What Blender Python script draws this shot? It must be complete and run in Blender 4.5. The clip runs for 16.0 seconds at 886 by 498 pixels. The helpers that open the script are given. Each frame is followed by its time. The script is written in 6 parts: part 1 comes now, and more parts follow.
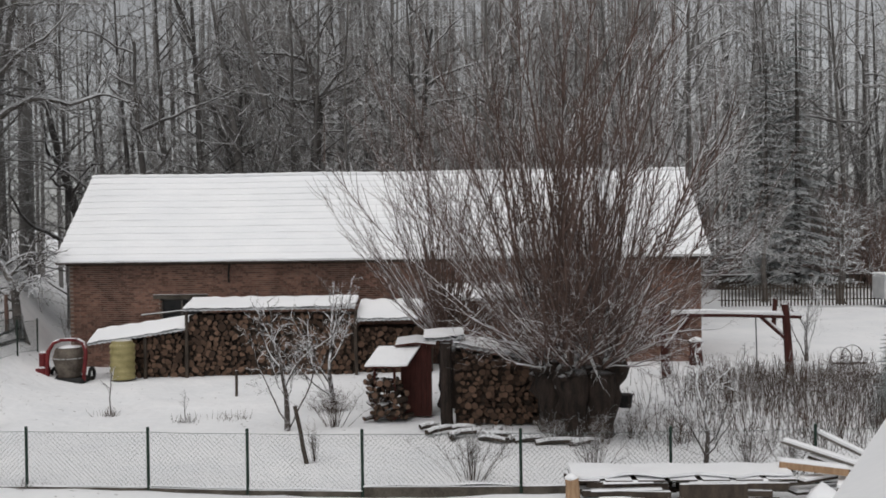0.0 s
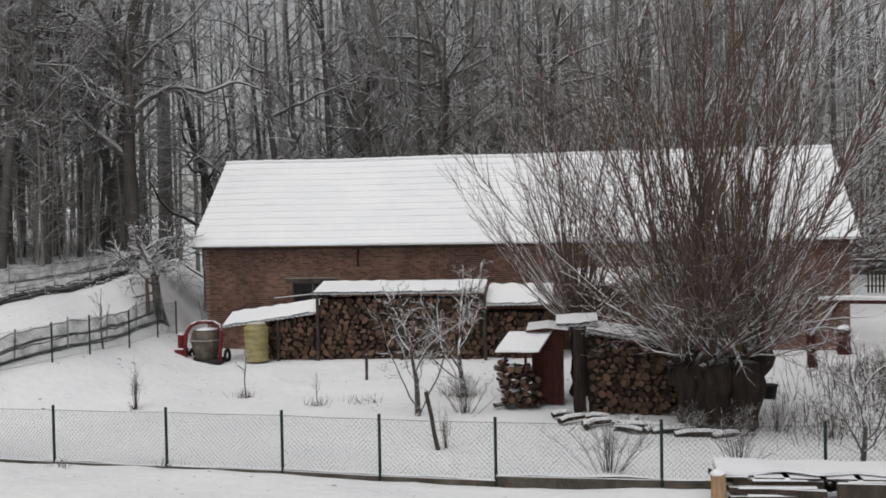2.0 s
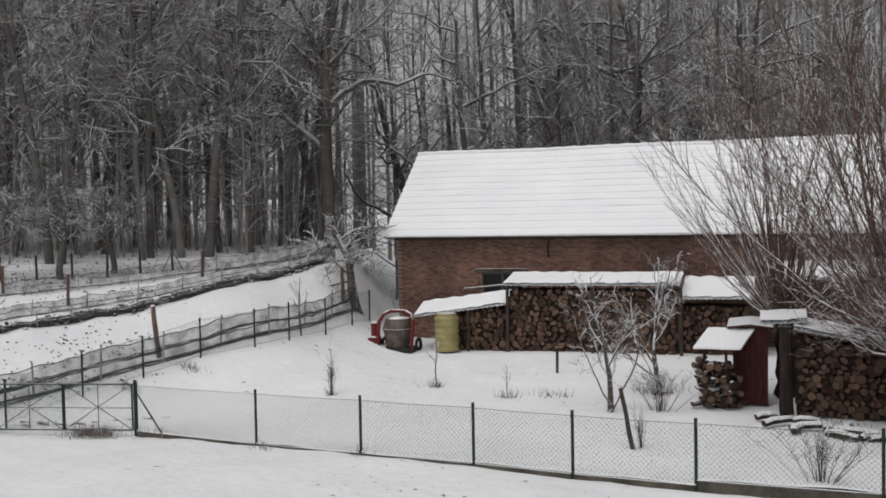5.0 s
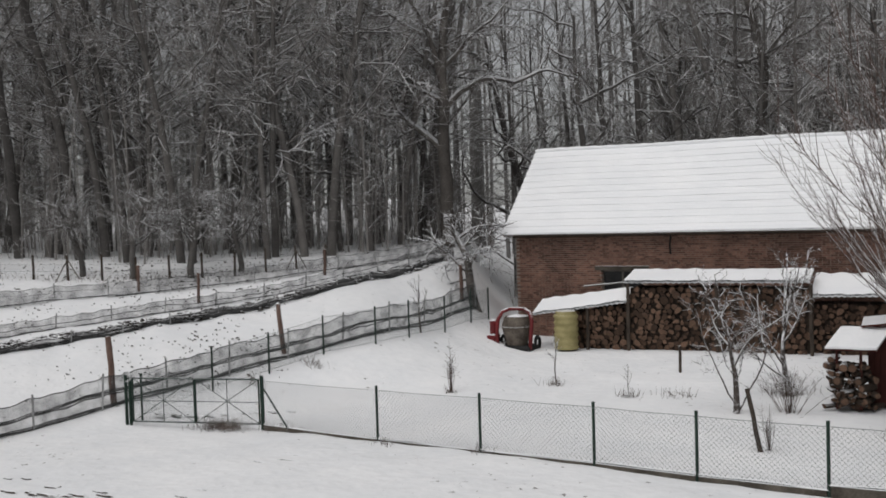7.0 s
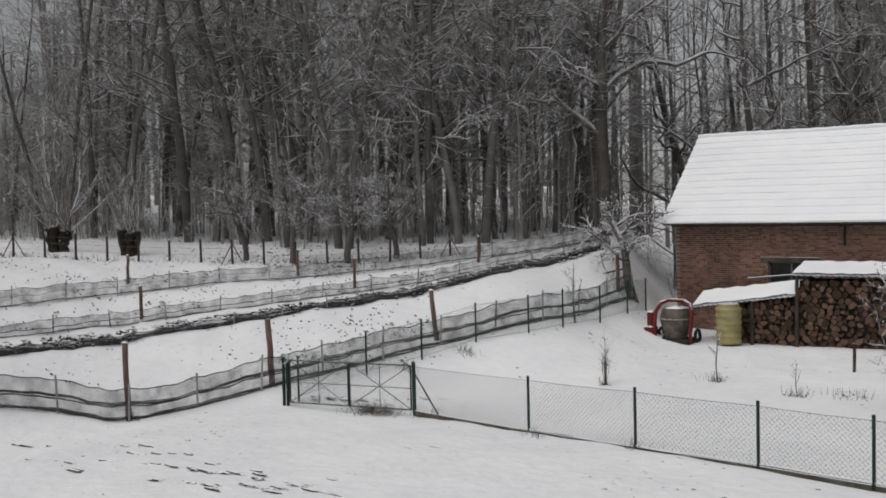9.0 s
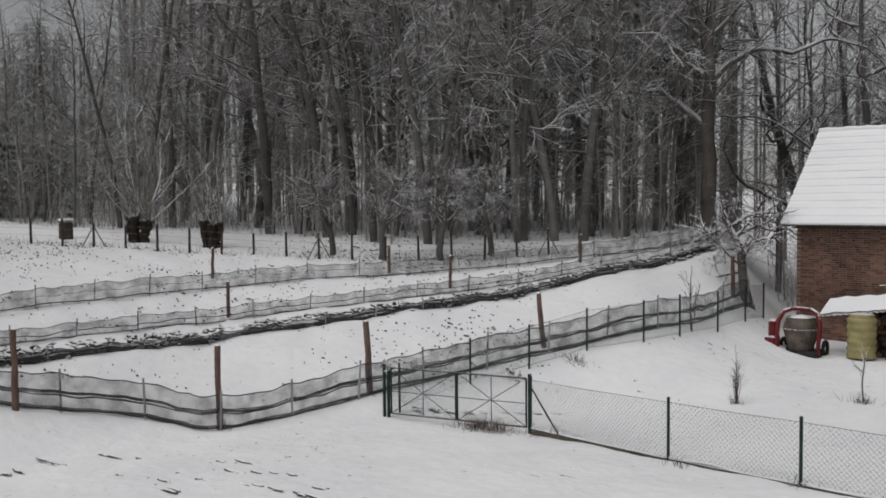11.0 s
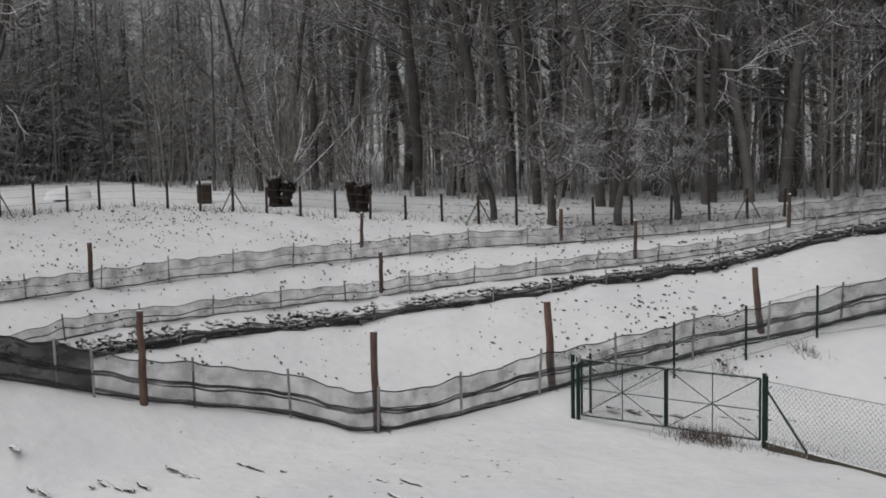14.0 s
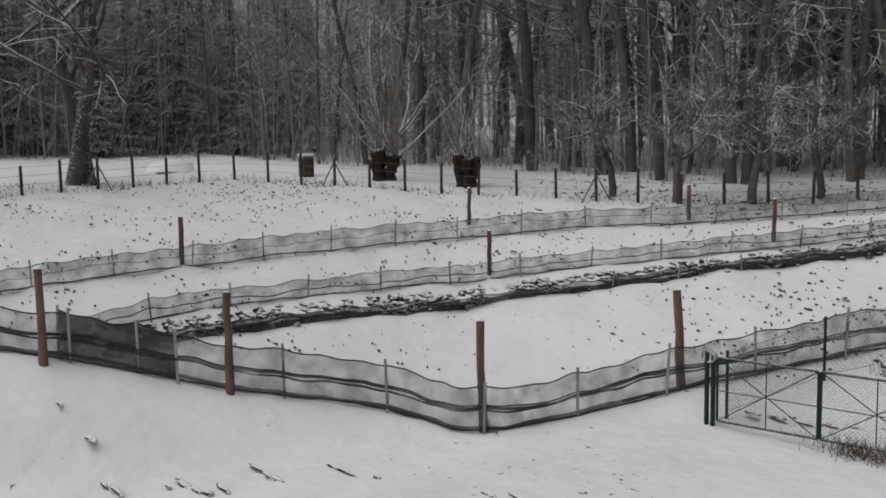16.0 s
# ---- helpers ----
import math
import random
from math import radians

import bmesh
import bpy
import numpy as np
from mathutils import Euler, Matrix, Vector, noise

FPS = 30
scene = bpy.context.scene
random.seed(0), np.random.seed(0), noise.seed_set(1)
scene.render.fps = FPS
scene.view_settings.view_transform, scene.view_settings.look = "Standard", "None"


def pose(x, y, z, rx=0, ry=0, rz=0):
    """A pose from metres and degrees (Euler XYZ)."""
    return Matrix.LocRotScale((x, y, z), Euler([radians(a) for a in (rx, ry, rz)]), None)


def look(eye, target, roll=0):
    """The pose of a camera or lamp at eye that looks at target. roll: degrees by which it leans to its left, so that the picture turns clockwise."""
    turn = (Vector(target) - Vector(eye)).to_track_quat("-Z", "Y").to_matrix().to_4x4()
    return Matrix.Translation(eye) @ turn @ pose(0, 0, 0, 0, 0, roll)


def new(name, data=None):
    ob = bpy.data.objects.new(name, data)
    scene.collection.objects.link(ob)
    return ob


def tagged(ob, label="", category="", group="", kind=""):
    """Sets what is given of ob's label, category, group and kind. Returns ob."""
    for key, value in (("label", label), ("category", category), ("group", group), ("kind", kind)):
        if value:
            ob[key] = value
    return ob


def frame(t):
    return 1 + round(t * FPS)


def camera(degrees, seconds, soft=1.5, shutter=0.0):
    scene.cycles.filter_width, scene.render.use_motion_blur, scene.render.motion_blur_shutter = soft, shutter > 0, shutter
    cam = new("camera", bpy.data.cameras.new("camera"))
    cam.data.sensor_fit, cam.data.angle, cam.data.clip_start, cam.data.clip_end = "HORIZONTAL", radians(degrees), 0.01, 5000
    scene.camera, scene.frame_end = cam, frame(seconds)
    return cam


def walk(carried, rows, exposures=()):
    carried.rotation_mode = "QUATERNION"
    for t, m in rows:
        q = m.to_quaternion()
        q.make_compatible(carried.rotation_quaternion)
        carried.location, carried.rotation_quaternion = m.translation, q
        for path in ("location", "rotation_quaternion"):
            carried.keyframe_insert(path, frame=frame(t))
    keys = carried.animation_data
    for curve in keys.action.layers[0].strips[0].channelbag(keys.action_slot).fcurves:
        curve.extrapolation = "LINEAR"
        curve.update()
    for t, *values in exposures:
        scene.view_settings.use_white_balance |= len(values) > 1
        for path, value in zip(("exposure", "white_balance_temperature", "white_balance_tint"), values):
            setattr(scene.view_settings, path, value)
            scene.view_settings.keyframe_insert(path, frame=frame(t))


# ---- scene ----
cam = camera(49.13, 16.0, soft=1.75)
ROWS = [
    (0.0, 0.24, -1.12, 5.16, 0.92, -0.83, 0.74),
    (0.5, 0.19, -1.02, 5.15, 2.33, -0.96, 0.89),
    (1.0, 0.14, -0.90, 5.14, 5.01, -0.98, 0.98),
    (1.5, 0.08, -0.73, 5.13, 6.74, -1.22, 1.10),
    (2.0, 0.01, -0.54, 5.13, 8.23, -1.65, 1.02),
    (2.5, -0.07, -0.35, 5.15, 9.41, -1.79, 0.94),
    (3.0, -0.11, -0.24, 5.15, 11.00, -1.84, 1.04),
    (3.5, -0.14, -0.20, 5.13, 12.69, -2.00, 1.31),
    (4.0, -0.19, -0.16, 5.14, 15.16, -1.94, 1.20),
    (6.5, -0.22, -0.08, 5.14, 24.28, -2.16, 1.62),
    (7.0, -0.22, -0.08, 5.14, 26.24, -2.00, 1.70),
    (7.5, -0.21, -0.10, 5.12, 28.15, -2.21, 1.29),
    (8.0, -0.15, -0.11, 5.10, 30.47, -2.35, 1.22),
    (8.5, -0.13, 0.02, 5.07, 32.51, -2.23, 1.30),
    (9.0, -0.40, 0.34, 5.10, 35.45, -2.45, 1.38),
    (11.5, -3.56, 1.54, 5.27, 40.10, -3.22, 0.54),
    (12.0, -4.12, 1.89, 5.26, 41.95, -3.72, 0.68),
    (12.5, -4.79, 2.41, 5.24, 42.66, -4.23, 0.52),
    (13.0, -5.56, 2.96, 5.20, 43.61, -4.61, 0.82),
    (13.5, -6.26, 3.45, 5.18, 44.98, -4.91, 0.98),
    (14.0, -6.76, 3.83, 5.14, 46.75, -5.13, 1.18),
    (14.5, -7.30, 4.24, 5.10, 48.10, -5.22, 1.13),
    (15.0, -7.78, 4.64, 5.08, 49.87, -5.53, 1.15),
    (15.5, -8.14, 4.93, 5.04, 51.74, -5.90, 1.04),
    (16.0, -8.43, 5.19, 5.00, 53.18, -6.40, 1.02),
]
walk(cam, [(t, pose(x, y, z, 90 + pitch, roll, yaw)) for t, x, y, z, yaw, pitch, roll in ROWS], [(0.0, 0.3), (9.0, 0.2), (12.0, 0.1), (16.0, 0.02)])

# ---- light: an overcast winter day ----
world = bpy.data.worlds.new("overcast_sky")
scene.world = world
world.use_nodes = True
wn = world.node_tree
sky = wn.nodes.new("ShaderNodeTexSky")
sky.sky_type, sky.sun_disc = "NISHITA", False
sky.sun_elevation, sky.sun_rotation = radians(38), radians(200)
grey = wn.nodes.new("ShaderNodeHueSaturation")
grey.inputs["Saturation"].default_value = 0.12
wn.links.new(sky.outputs[0], grey.inputs["Color"])
wn.links.new(grey.outputs[0], wn.nodes["Background"].inputs[0])
wn.nodes["Background"].inputs[1].default_value = 0.052

sun_data = bpy.data.lights.new("sun", "SUN")
sun_data.energy, sun_data.angle, sun_data.color = 1.5, radians(75), (1.0, 0.98, 0.965)
sun = new("sun", sun_data)
sun.matrix_world = look((-5, -4, 40), (0, 10, 0))


# ---- materials ----
def mat(name, c1, c2, scale=3.0, fine=40.0, rough=0.9, bump=0.3, snow=0.0, tint=0.0, metal=0.0, stretch=(1, 1, 1), alpha=1.0, island=0.0, snow_hi=0.35, relief=0.02, specks=False):
    """Two colours mixed by noise at two scales, fine relief, and snow lying on what faces up."""
    m = bpy.data.materials.new(name)
    m.use_nodes = True
    nt = m.node_tree
    N, L = nt.nodes.new, nt.links.new
    bsdf = nt.nodes["Principled BSDF"]
    co = N("ShaderNodeTexCoord")
    mp = N("ShaderNodeMapping")
    mp.inputs["Scale"].default_value = stretch
    L(co.outputs["Object"], mp.inputs[0])
    n1, n2 = N("ShaderNodeTexNoise"), N("ShaderNodeTexNoise")
    for n, s in ((n1, scale), (n2, fine)):
        n.inputs["Scale"].default_value = s
        n.inputs["Detail"].default_value = 4
        L(mp.outputs[0], n.inputs["Vector"])
    add = N("ShaderNodeMath")
    add.operation = "MULTIPLY_ADD"
    L(n2.outputs[0], add.inputs[0])
    add.inputs[1].default_value = 0.5
    L(n1.outputs[0], add.inputs[2])
    ramp = N("ShaderNodeMapRange")
    ramp.inputs[1].default_value, ramp.inputs[2].default_value = 0.5, 1.0
    L(add.outputs[0], ramp.inputs[0])
    mix = N("ShaderNodeMix")
    mix.data_type = "RGBA"
    mix.inputs[6].default_value, mix.inputs[7].default_value = (*c1, 1), (*c2, 1)
    L(ramp.outputs[0], mix.inputs[0])
    col = mix.outputs[2]
    if tint or island:
        hs = N("ShaderNodeHueSaturation")
        if island:
            rnd = N("ShaderNodeNewGeometry").outputs["Random Per Island"]
        else:
            rnd = N("ShaderNodeObjectInfo").outputs["Random"]
        mr = N("ShaderNodeMapRange")
        mr.inputs[3].default_value, mr.inputs[4].default_value = 1 - (tint or island), 1 + (tint or island)
        L(rnd, mr.inputs[0])
        L(mr.outputs[0], hs.inputs["Value"])
        L(col, hs.inputs["Color"])
        col = hs.outputs[0]
    if snow:
        geo = N("ShaderNodeNewGeometry")
        sep = N("ShaderNodeSeparateXYZ")
        L(geo.outputs["Normal"], sep.inputs[0])
        wob = N("ShaderNodeMath")
        wob.operation = "MULTIPLY_ADD"
        L(n2.outputs[0], wob.inputs[0])
        wob.inputs[1].default_value = 0.9
        L(sep.outputs[2], wob.inputs[2])
        sr = N("ShaderNodeMapRange")
        sr.inputs[1].default_value, sr.inputs[2].default_value = 0.45 + snow_hi, 0.7 + snow_hi
        sr.inputs[4].default_value = snow
        L(wob.outputs[0], sr.inputs[0])
        sm = N("ShaderNodeMix")
        sm.data_type = "RGBA"
        sm.inputs[7].default_value = (0.82, 0.83, 0.85, 1)
        L(sr.outputs[0], sm.inputs[0])
        L(col, sm.inputs[6])
        col = sm.outputs[2]
    if specks:
        # bits of earth and dead grass that show through the snow, in loose drifts
        a1, a2 = N("ShaderNodeTexNoise"), N("ShaderNodeTexNoise")
        a1.inputs["Scale"].default_value, a1.inputs["Detail"].default_value = 5.0, 3
        a2.inputs["Scale"].default_value, a2.inputs["Detail"].default_value = 0.22, 2
        sk = N("ShaderNodeMath")
        sk.operation = "MULTIPLY_ADD"
        for n in (a1, a2):
            L(co.outputs["Object"], n.inputs["Vector"])
        L(a2.outputs[0], sk.inputs[0])
        sk.inputs[1].default_value = 0.35
        L(a1.outputs[0], sk.inputs[2])
        sf = N("ShaderNodeMapRange")
        sf.inputs[1].default_value, sf.inputs[2].default_value, sf.inputs[4].default_value = 0.885, 0.94, 0.85
        L(sk.outputs[0], sf.inputs[0])
        sx = N("ShaderNodeMix")
        sx.data_type = "RGBA"
        sx.inputs[7].default_value = (0.09, 0.075, 0.06, 1)
        L(sf.outputs[0], sx.inputs[0])
        L(col, sx.inputs[6])
        col = sx.outputs[2]
    L(col, bsdf.inputs["Base Color"])
    bsdf.inputs["Roughness"].default_value = rough
    bsdf.inputs["Metallic"].default_value = metal
    bsdf.inputs["Specular IOR Level"].default_value = 0.25
    # netting: noise in the alpha imitates the shading of wrinkles
    if alpha < 1:
        am = N("ShaderNodeMapRange")
        am.inputs[1].default_value, am.inputs[2].default_value = 0.35, 0.7
        am.inputs[3].default_value, am.inputs[4].default_value = alpha - 0.22, alpha + 0.26
        L(n1.outputs[0], am.inputs[0])
        L(am.outputs[0], bsdf.inputs["Alpha"])
    if bump:
        bp = N("ShaderNodeBump")
        bp.inputs["Strength"].default_value = bump
        bp.inputs["Distance"].default_value = relief
        L(add.outputs[0], bp.inputs["Height"])
        L(bp.outputs[0], bsdf.inputs["Normal"])
    return m


SNOW = mat("snow", (0.80, 0.81, 0.83), (0.88, 0.88, 0.89), 0.6, 9.0, 0.75, 0.35)
SNOW_ROOF = mat("roof_snow", (0.82, 0.83, 0.85), (0.9, 0.9, 0.91), 0.5, 14.0, 0.7, 0.2)
GROUND = mat("snowy_ground", (0.76, 0.77, 0.79), (0.86, 0.86, 0.87), 0.4, 3.2, 0.8, 0.8, relief=0.1, specks=True)
CLOD = mat("snowy_clod", (0.03, 0.026, 0.022), (0.09, 0.075, 0.062), 2.0, 22.0, 0.95, 0.6, snow=0.95, snow_hi=0.6)
SOIL = mat("dark_soil", (0.018, 0.016, 0.014), (0.06, 0.05, 0.042), 2.0, 30.0, 0.95, 0.6, snow=0.8, snow_hi=0.5)
BRICK = mat("brick", (0.085, 0.049, 0.039), (0.24, 0.132, 0.098), 0.5, 11.0, 0.92, 0.4, island=0.4)
MORTAR = mat("mortar", (0.2, 0.16, 0.13), (0.34, 0.29, 0.25), 1.0, 30.0, 0.95, 0.4)
TILE = mat("roof_tile", (0.10, 0.07, 0.06), (0.2, 0.12, 0.1), 2.0, 30.0, 0.9, 0.3)
DARK_WOOD = mat("dark_wood", (0.03, 0.024, 0.02), (0.09, 0.07, 0.055), 2.0, 30.0, 0.9, 0.4, snow=0.9, stretch=(4, 4, 1))
POST_WOOD = mat("post_wood", (0.085, 0.051, 0.042), (0.2, 0.132, 0.107), 2.5, 30.0, 0.9, 0.4, snow=0.9, tint=0.2, stretch=(5, 5, 1))
RED_WOOD = mat("red_stained_wood", (0.035, 0.011, 0.009), (0.085, 0.026, 0.02), 2.0, 25.0, 0.8, 0.3, snow=0.9, stretch=(6, 6, 1))
NEW_WOOD = mat("sawn_wood", (0.25, 0.15, 0.085), (0.42, 0.28, 0.17), 3.0, 30.0, 0.8, 0.3, snow=0.9, stretch=(6, 6, 1))
BARK = mat("bark", (0.055, 0.049, 0.045), (0.17, 0.154, 0.14), 1.2, 16.0, 0.95, 0.7, snow=0.85, tint=0.35, snow_hi=0.25)
LIMB_SNOW = mat("thin_limb_snow", (0.3, 0.3, 0.305), (0.74, 0.75, 0.77), 1.8, 9.0, 0.8, 0.2)
SNOWY_TWIG = mat("snowy_twig", (0.05, 0.043, 0.038), (0.12, 0.1, 0.09), 1.5, 18.0, 0.95, 0.0, snow=0.97, tint=0.2, snow_hi=0.05)
ORCHARD_TWIG = mat("orchard_twig", (0.1, 0.094, 0.09), (0.19, 0.18, 0.172), 1.5, 14.0, 0.95, 0.0, snow=0.6, snow_hi=0.16)
# wood's bark and twigs: base greys raised to stand in for winter haze
HAZED_BARK = mat("hazed_bark", (0.08, 0.074, 0.07), (0.165, 0.155, 0.146), 1.2, 12.0, 0.95, 0.5, snow=0.6, tint=0.35, snow_hi=0.38)
HAZED_TWIG = mat("hazed_twig", (0.17, 0.16, 0.152), (0.3, 0.283, 0.269), 1.5, 12.0, 0.95, 0.0, snow=0.7, tint=0.2, snow_hi=0.14)
HAZED_FAR_TWIG = mat("hazed_far_twig", (0.17, 0.163, 0.157), (0.27, 0.26, 0.25), 0.4, 8.0, 0.95, 0.0, snow=0.5, snow_hi=0.12)
TWIG = mat("twig", (0.09, 0.081, 0.074), (0.2, 0.182, 0.168), 1.5, 18.0, 0.95, 0.0, snow=0.95, tint=0.25, snow_hi=0.06)
WILLOW_BARK = mat("willow_bark", (0.009, 0.008, 0.007), (0.05, 0.035, 0.028), 2.2, 16.0, 0.95, 1.0, snow=0.5, stretch=(3, 3, 0.7), snow_hi=0.6, relief=0.06)
WILLOW_TWIG = mat("willow_shoot", (0.06, 0.042, 0.035), (0.15, 0.1, 0.084), 1.5, 14.0, 0.9, 0.0, snow=0.95, snow_hi=0.2)
PALE_TWIG = mat("pale_shoot", (0.12, 0.11, 0.1), (0.24, 0.22, 0.2), 1.5, 14.0, 0.9, 0.0, snow=0.95, snow_hi=0.08)
RED_TWIG = mat("reddish_twig", (0.1, 0.068, 0.058), (0.19, 0.13, 0.112), 1.5, 18.0, 0.95, 0.0, snow=0.9, tint=0.2, snow_hi=0.3)
DRY_STEM = mat("dry_stem", (0.035, 0.026, 0.02), (0.11, 0.078, 0.06), 2.0, 20.0, 0.95, 0.0, snow=0.8, snow_hi=0.3)
NEEDLE = mat("spruce_needles", (0.08, 0.092, 0.088), (0.17, 0.186, 0.178), 2.0, 12.0, 0.9, 0.3, snow=0.5, tint=0.2, snow_hi=0.42)
LOG_END = mat("log_end", (0.045, 0.028, 0.02), (0.165, 0.1, 0.068), 6.0, 45.0, 0.9, 0.5, tint=0.62)
LOG_BARK = mat("log_bark", (0.02, 0.016, 0.013), (0.07, 0.05, 0.037), 5.0, 40.0, 0.95, 0.6, tint=0.3)
SNOWY_LOG = mat("snowy_log_bark", (0.02, 0.016, 0.013), (0.07, 0.05, 0.037), 5.0, 40.0, 0.95, 0.6, snow=0.95, snow_hi=0.3)
GREEN_METAL = mat("green_painted_steel", (0.008, 0.02, 0.014), (0.018, 0.04, 0.028), 3.0, 40.0, 0.5, 0.1, snow=0.6, snow_hi=0.6)
WIRE = mat("fence_wire", (0.07, 0.09, 0.085), (0.13, 0.15, 0.145), 3.0, 40.0, 0.5, 0.0, metal=0.3)
CONCRETE = mat("mossy_concrete", (0.035, 0.03, 0.024), (0.13, 0.115, 0.095), 2.0, 25.0, 0.95, 0.5, snow=0.95, snow_hi=0.3)
NET = mat("black_netting", (0.06, 0.06, 0.06), (0.2, 0.2, 0.2), 2.4, 9.0, 0.9, 0.0, alpha=0.47)
NET_DARK = mat("dark_netting", (0.04, 0.04, 0.04), (0.13, 0.13, 0.13), 1.3, 9.0, 0.9, 0.0, alpha=0.66)
NET_DENSE = mat("dense_black_netting", (0.03, 0.03, 0.03), (0.06, 0.06, 0.06), 1.3, 9.0, 0.9, 0.0, alpha=0.9)
CORD = mat("black_cord", (0.02, 0.02, 0.02), (0.05, 0.05, 0.05), 2.0, 30.0, 0.9, 0.0)
STAKE = mat("grey_stake", (0.2, 0.2, 0.2), (0.4, 0.4, 0.4), 2.0, 30.0, 0.7, 0.1, snow=0.7, tint=0.2)
RED_PAINT = mat("faded_red_paint", (0.08, 0.01, 0.012), (0.19, 0.026, 0.028), 3.0, 25.0, 0.5, 0.15, snow=0.9, snow_hi=0.5)
DRUM_METAL = mat("rusty_drum", (0.05, 0.04, 0.034), (0.2, 0.17, 0.14), 3.0, 18.0, 0.7, 0.3, snow=0.9, metal=0.3, snow_hi=0.5)
YELLOW = mat("yellowed_plastic", (0.22, 0.19, 0.08), (0.38, 0.33, 0.16), 3.0, 25.0, 0.6, 0.2, snow=0.6, snow_hi=0.6)
BLACK_RUBBER = mat("black_rubber", (0.01, 0.01, 0.01), (0.03, 0.03, 0.03), 3.0, 30.0, 0.8, 0.3)
GREY_SHEET = mat("grey_sheet_metal", (0.2, 0.21, 0.22), (0.36, 0.37, 0.38), 2.0, 20.0, 0.5, 0.1, snow=0.6, metal=0.3, snow_hi=0.6)
PALE_PAINT = mat("pale_painted_metal", (0.45, 0.46, 0.47), (0.6, 0.6, 0.6), 2.0, 20.0, 0.5, 0.1, snow=0.9)
GLASS_DARK = mat("dark_opening", (0.01, 0.01, 0.011), (0.03, 0.03, 0.03), 2.0, 20.0, 0.3, 0.0)
GREY_WOOD = mat("weathered_grey_wood", (0.1, 0.09, 0.08), (0.24, 0.22, 0.2), 2.0, 25.0, 0.9, 0.4, snow=0.9, stretch=(1, 5, 5))


# ---- building blocks ----
class MB:
    """Collects vertices and faces for one mesh."""

    def __init__(self):
        self.v, self.f, self.m, self.slot = [], [], [], 0

    def face(self, *ids):
        self.f.append(ids)
        self.m.append(self.slot)

    def box(self, c, s, mtx=None, cut=0.0):
        """A box, its upright and top edges chamfered by cut."""
        x, y, z = (k / 2 for k in s)
        b = len(self.v)
        if cut:
            ring = [(-x + cut, -y), (x - cut, -y), (x, -y + cut), (x, y - cut), (x - cut, y), (-x + cut, y), (-x, y - cut), (-x, -y + cut)]
            inner = [(px * (x - cut) / x, py * (y - cut) / y) for px, py in ring]
            pts = [(px, py, -z) for px, py in ring] + [(px, py, z - cut) for px, py in ring] + [(px, py, z) for px, py in inner]
            fs = [tuple(range(7, -1, -1)), tuple(range(16, 24))]
            for k in (0, 8):
                fs += [(k + i, k + (i + 1) % 8, k + 8 + (i + 1) % 8, k + 8 + i) for i in range(8)]
        else:
            pts = [(sx * x, sy * y, sz * z) for sz in (-1, 1) for sy in (-1, 1) for sx in (-1, 1)]
            fs = [(0, 2, 3, 1), (4, 5, 7, 6), (0, 1, 5, 4), (2, 6, 7, 3), (0, 4, 6, 2), (1, 3, 7, 5)]
        for p in pts:
            p = Vector(p)
            if mtx is not None:
                p = mtx @ p
            self.v.append((p[0] + c[0], p[1] + c[1], p[2] + c[2]))
        for f in fs:
            self.face(*(b + i for i in f))

    def tube(self, pts, radii, n=6, cap=True):
        """A tube along points; radii a number or one for each point."""
        if not hasattr(radii, "__len__"):
            radii = [radii] * len(pts)
        pts = [Vector(p) for p in pts]
        b = len(self.v)
        d = (pts[1] - pts[0]).normalized()
        u = d.cross(Vector((0.13, 0.27, 1)) if abs(d.z) < 0.9 else Vector((1, 0.2, 0))).normalized()
        for i, p in enumerate(pts):
            if 0 < i < len(pts) - 1:
                d = pts[i + 1] - pts[i - 1]
            elif i:
                d = pts[i] - pts[i - 1]
            d.normalize()
            u = (u - d * u.dot(d)).normalized()
            w = d.cross(u)
            for k in range(n):
                a = 2 * math.pi * k / n
                q = p + (u * math.cos(a) + w * math.sin(a)) * radii[i]
                self.v.append((q.x, q.y, q.z))
        for i in range(len(pts) - 1):
            for k in range(n):
                a, e = b + i * n + k, b + i * n + (k + 1) % n
                self.face(a, e, e + n, a + n)
        if cap:
            self.face(*range(b + n - 1, b - 1, -1))
            t = b + (len(pts) - 1) * n
            self.face(*range(t, t + n))

    def grid(self, rows):
        """A sheet through rows of points."""
        b, w = len(self.v), len(rows[0])
        for r in rows:
            self.v.extend(tuple(p) for p in r)
        for i in range(len(rows) - 1):
            for k in range(w - 1):
                a = b + i * w + k
                self.face(a, a + 1, a + w + 1, a + w)

    def slab(self, rows, t):
        """A sheet with thickness t downwards."""
        b, w, h = len(self.v), len(rows[0]), len(rows)
        self.grid(rows)
        c = len(self.v)
        self.grid([[(p[0], p[1], p[2] - t) for p in r][::-1] for r in rows])
        bot = lambda i, k: c + i * w + (w - 1 - k)
        top = lambda i, k: b + i * w + k
        for k in range(w - 1):
            self.face(top(0, k), bot(0, k), bot(0, k + 1), top(0, k + 1))
            self.face(top(h - 1, k + 1), bot(h - 1, k + 1), bot(h - 1, k), top(h - 1, k))
        for i in range(h - 1):
            self.face(top(i + 1, 0), bot(i + 1, 0), bot(i, 0), top(i, 0))
            self.face(top(i, w - 1), bot(i, w - 1), bot(i + 1, w - 1), top(i + 1, w - 1))

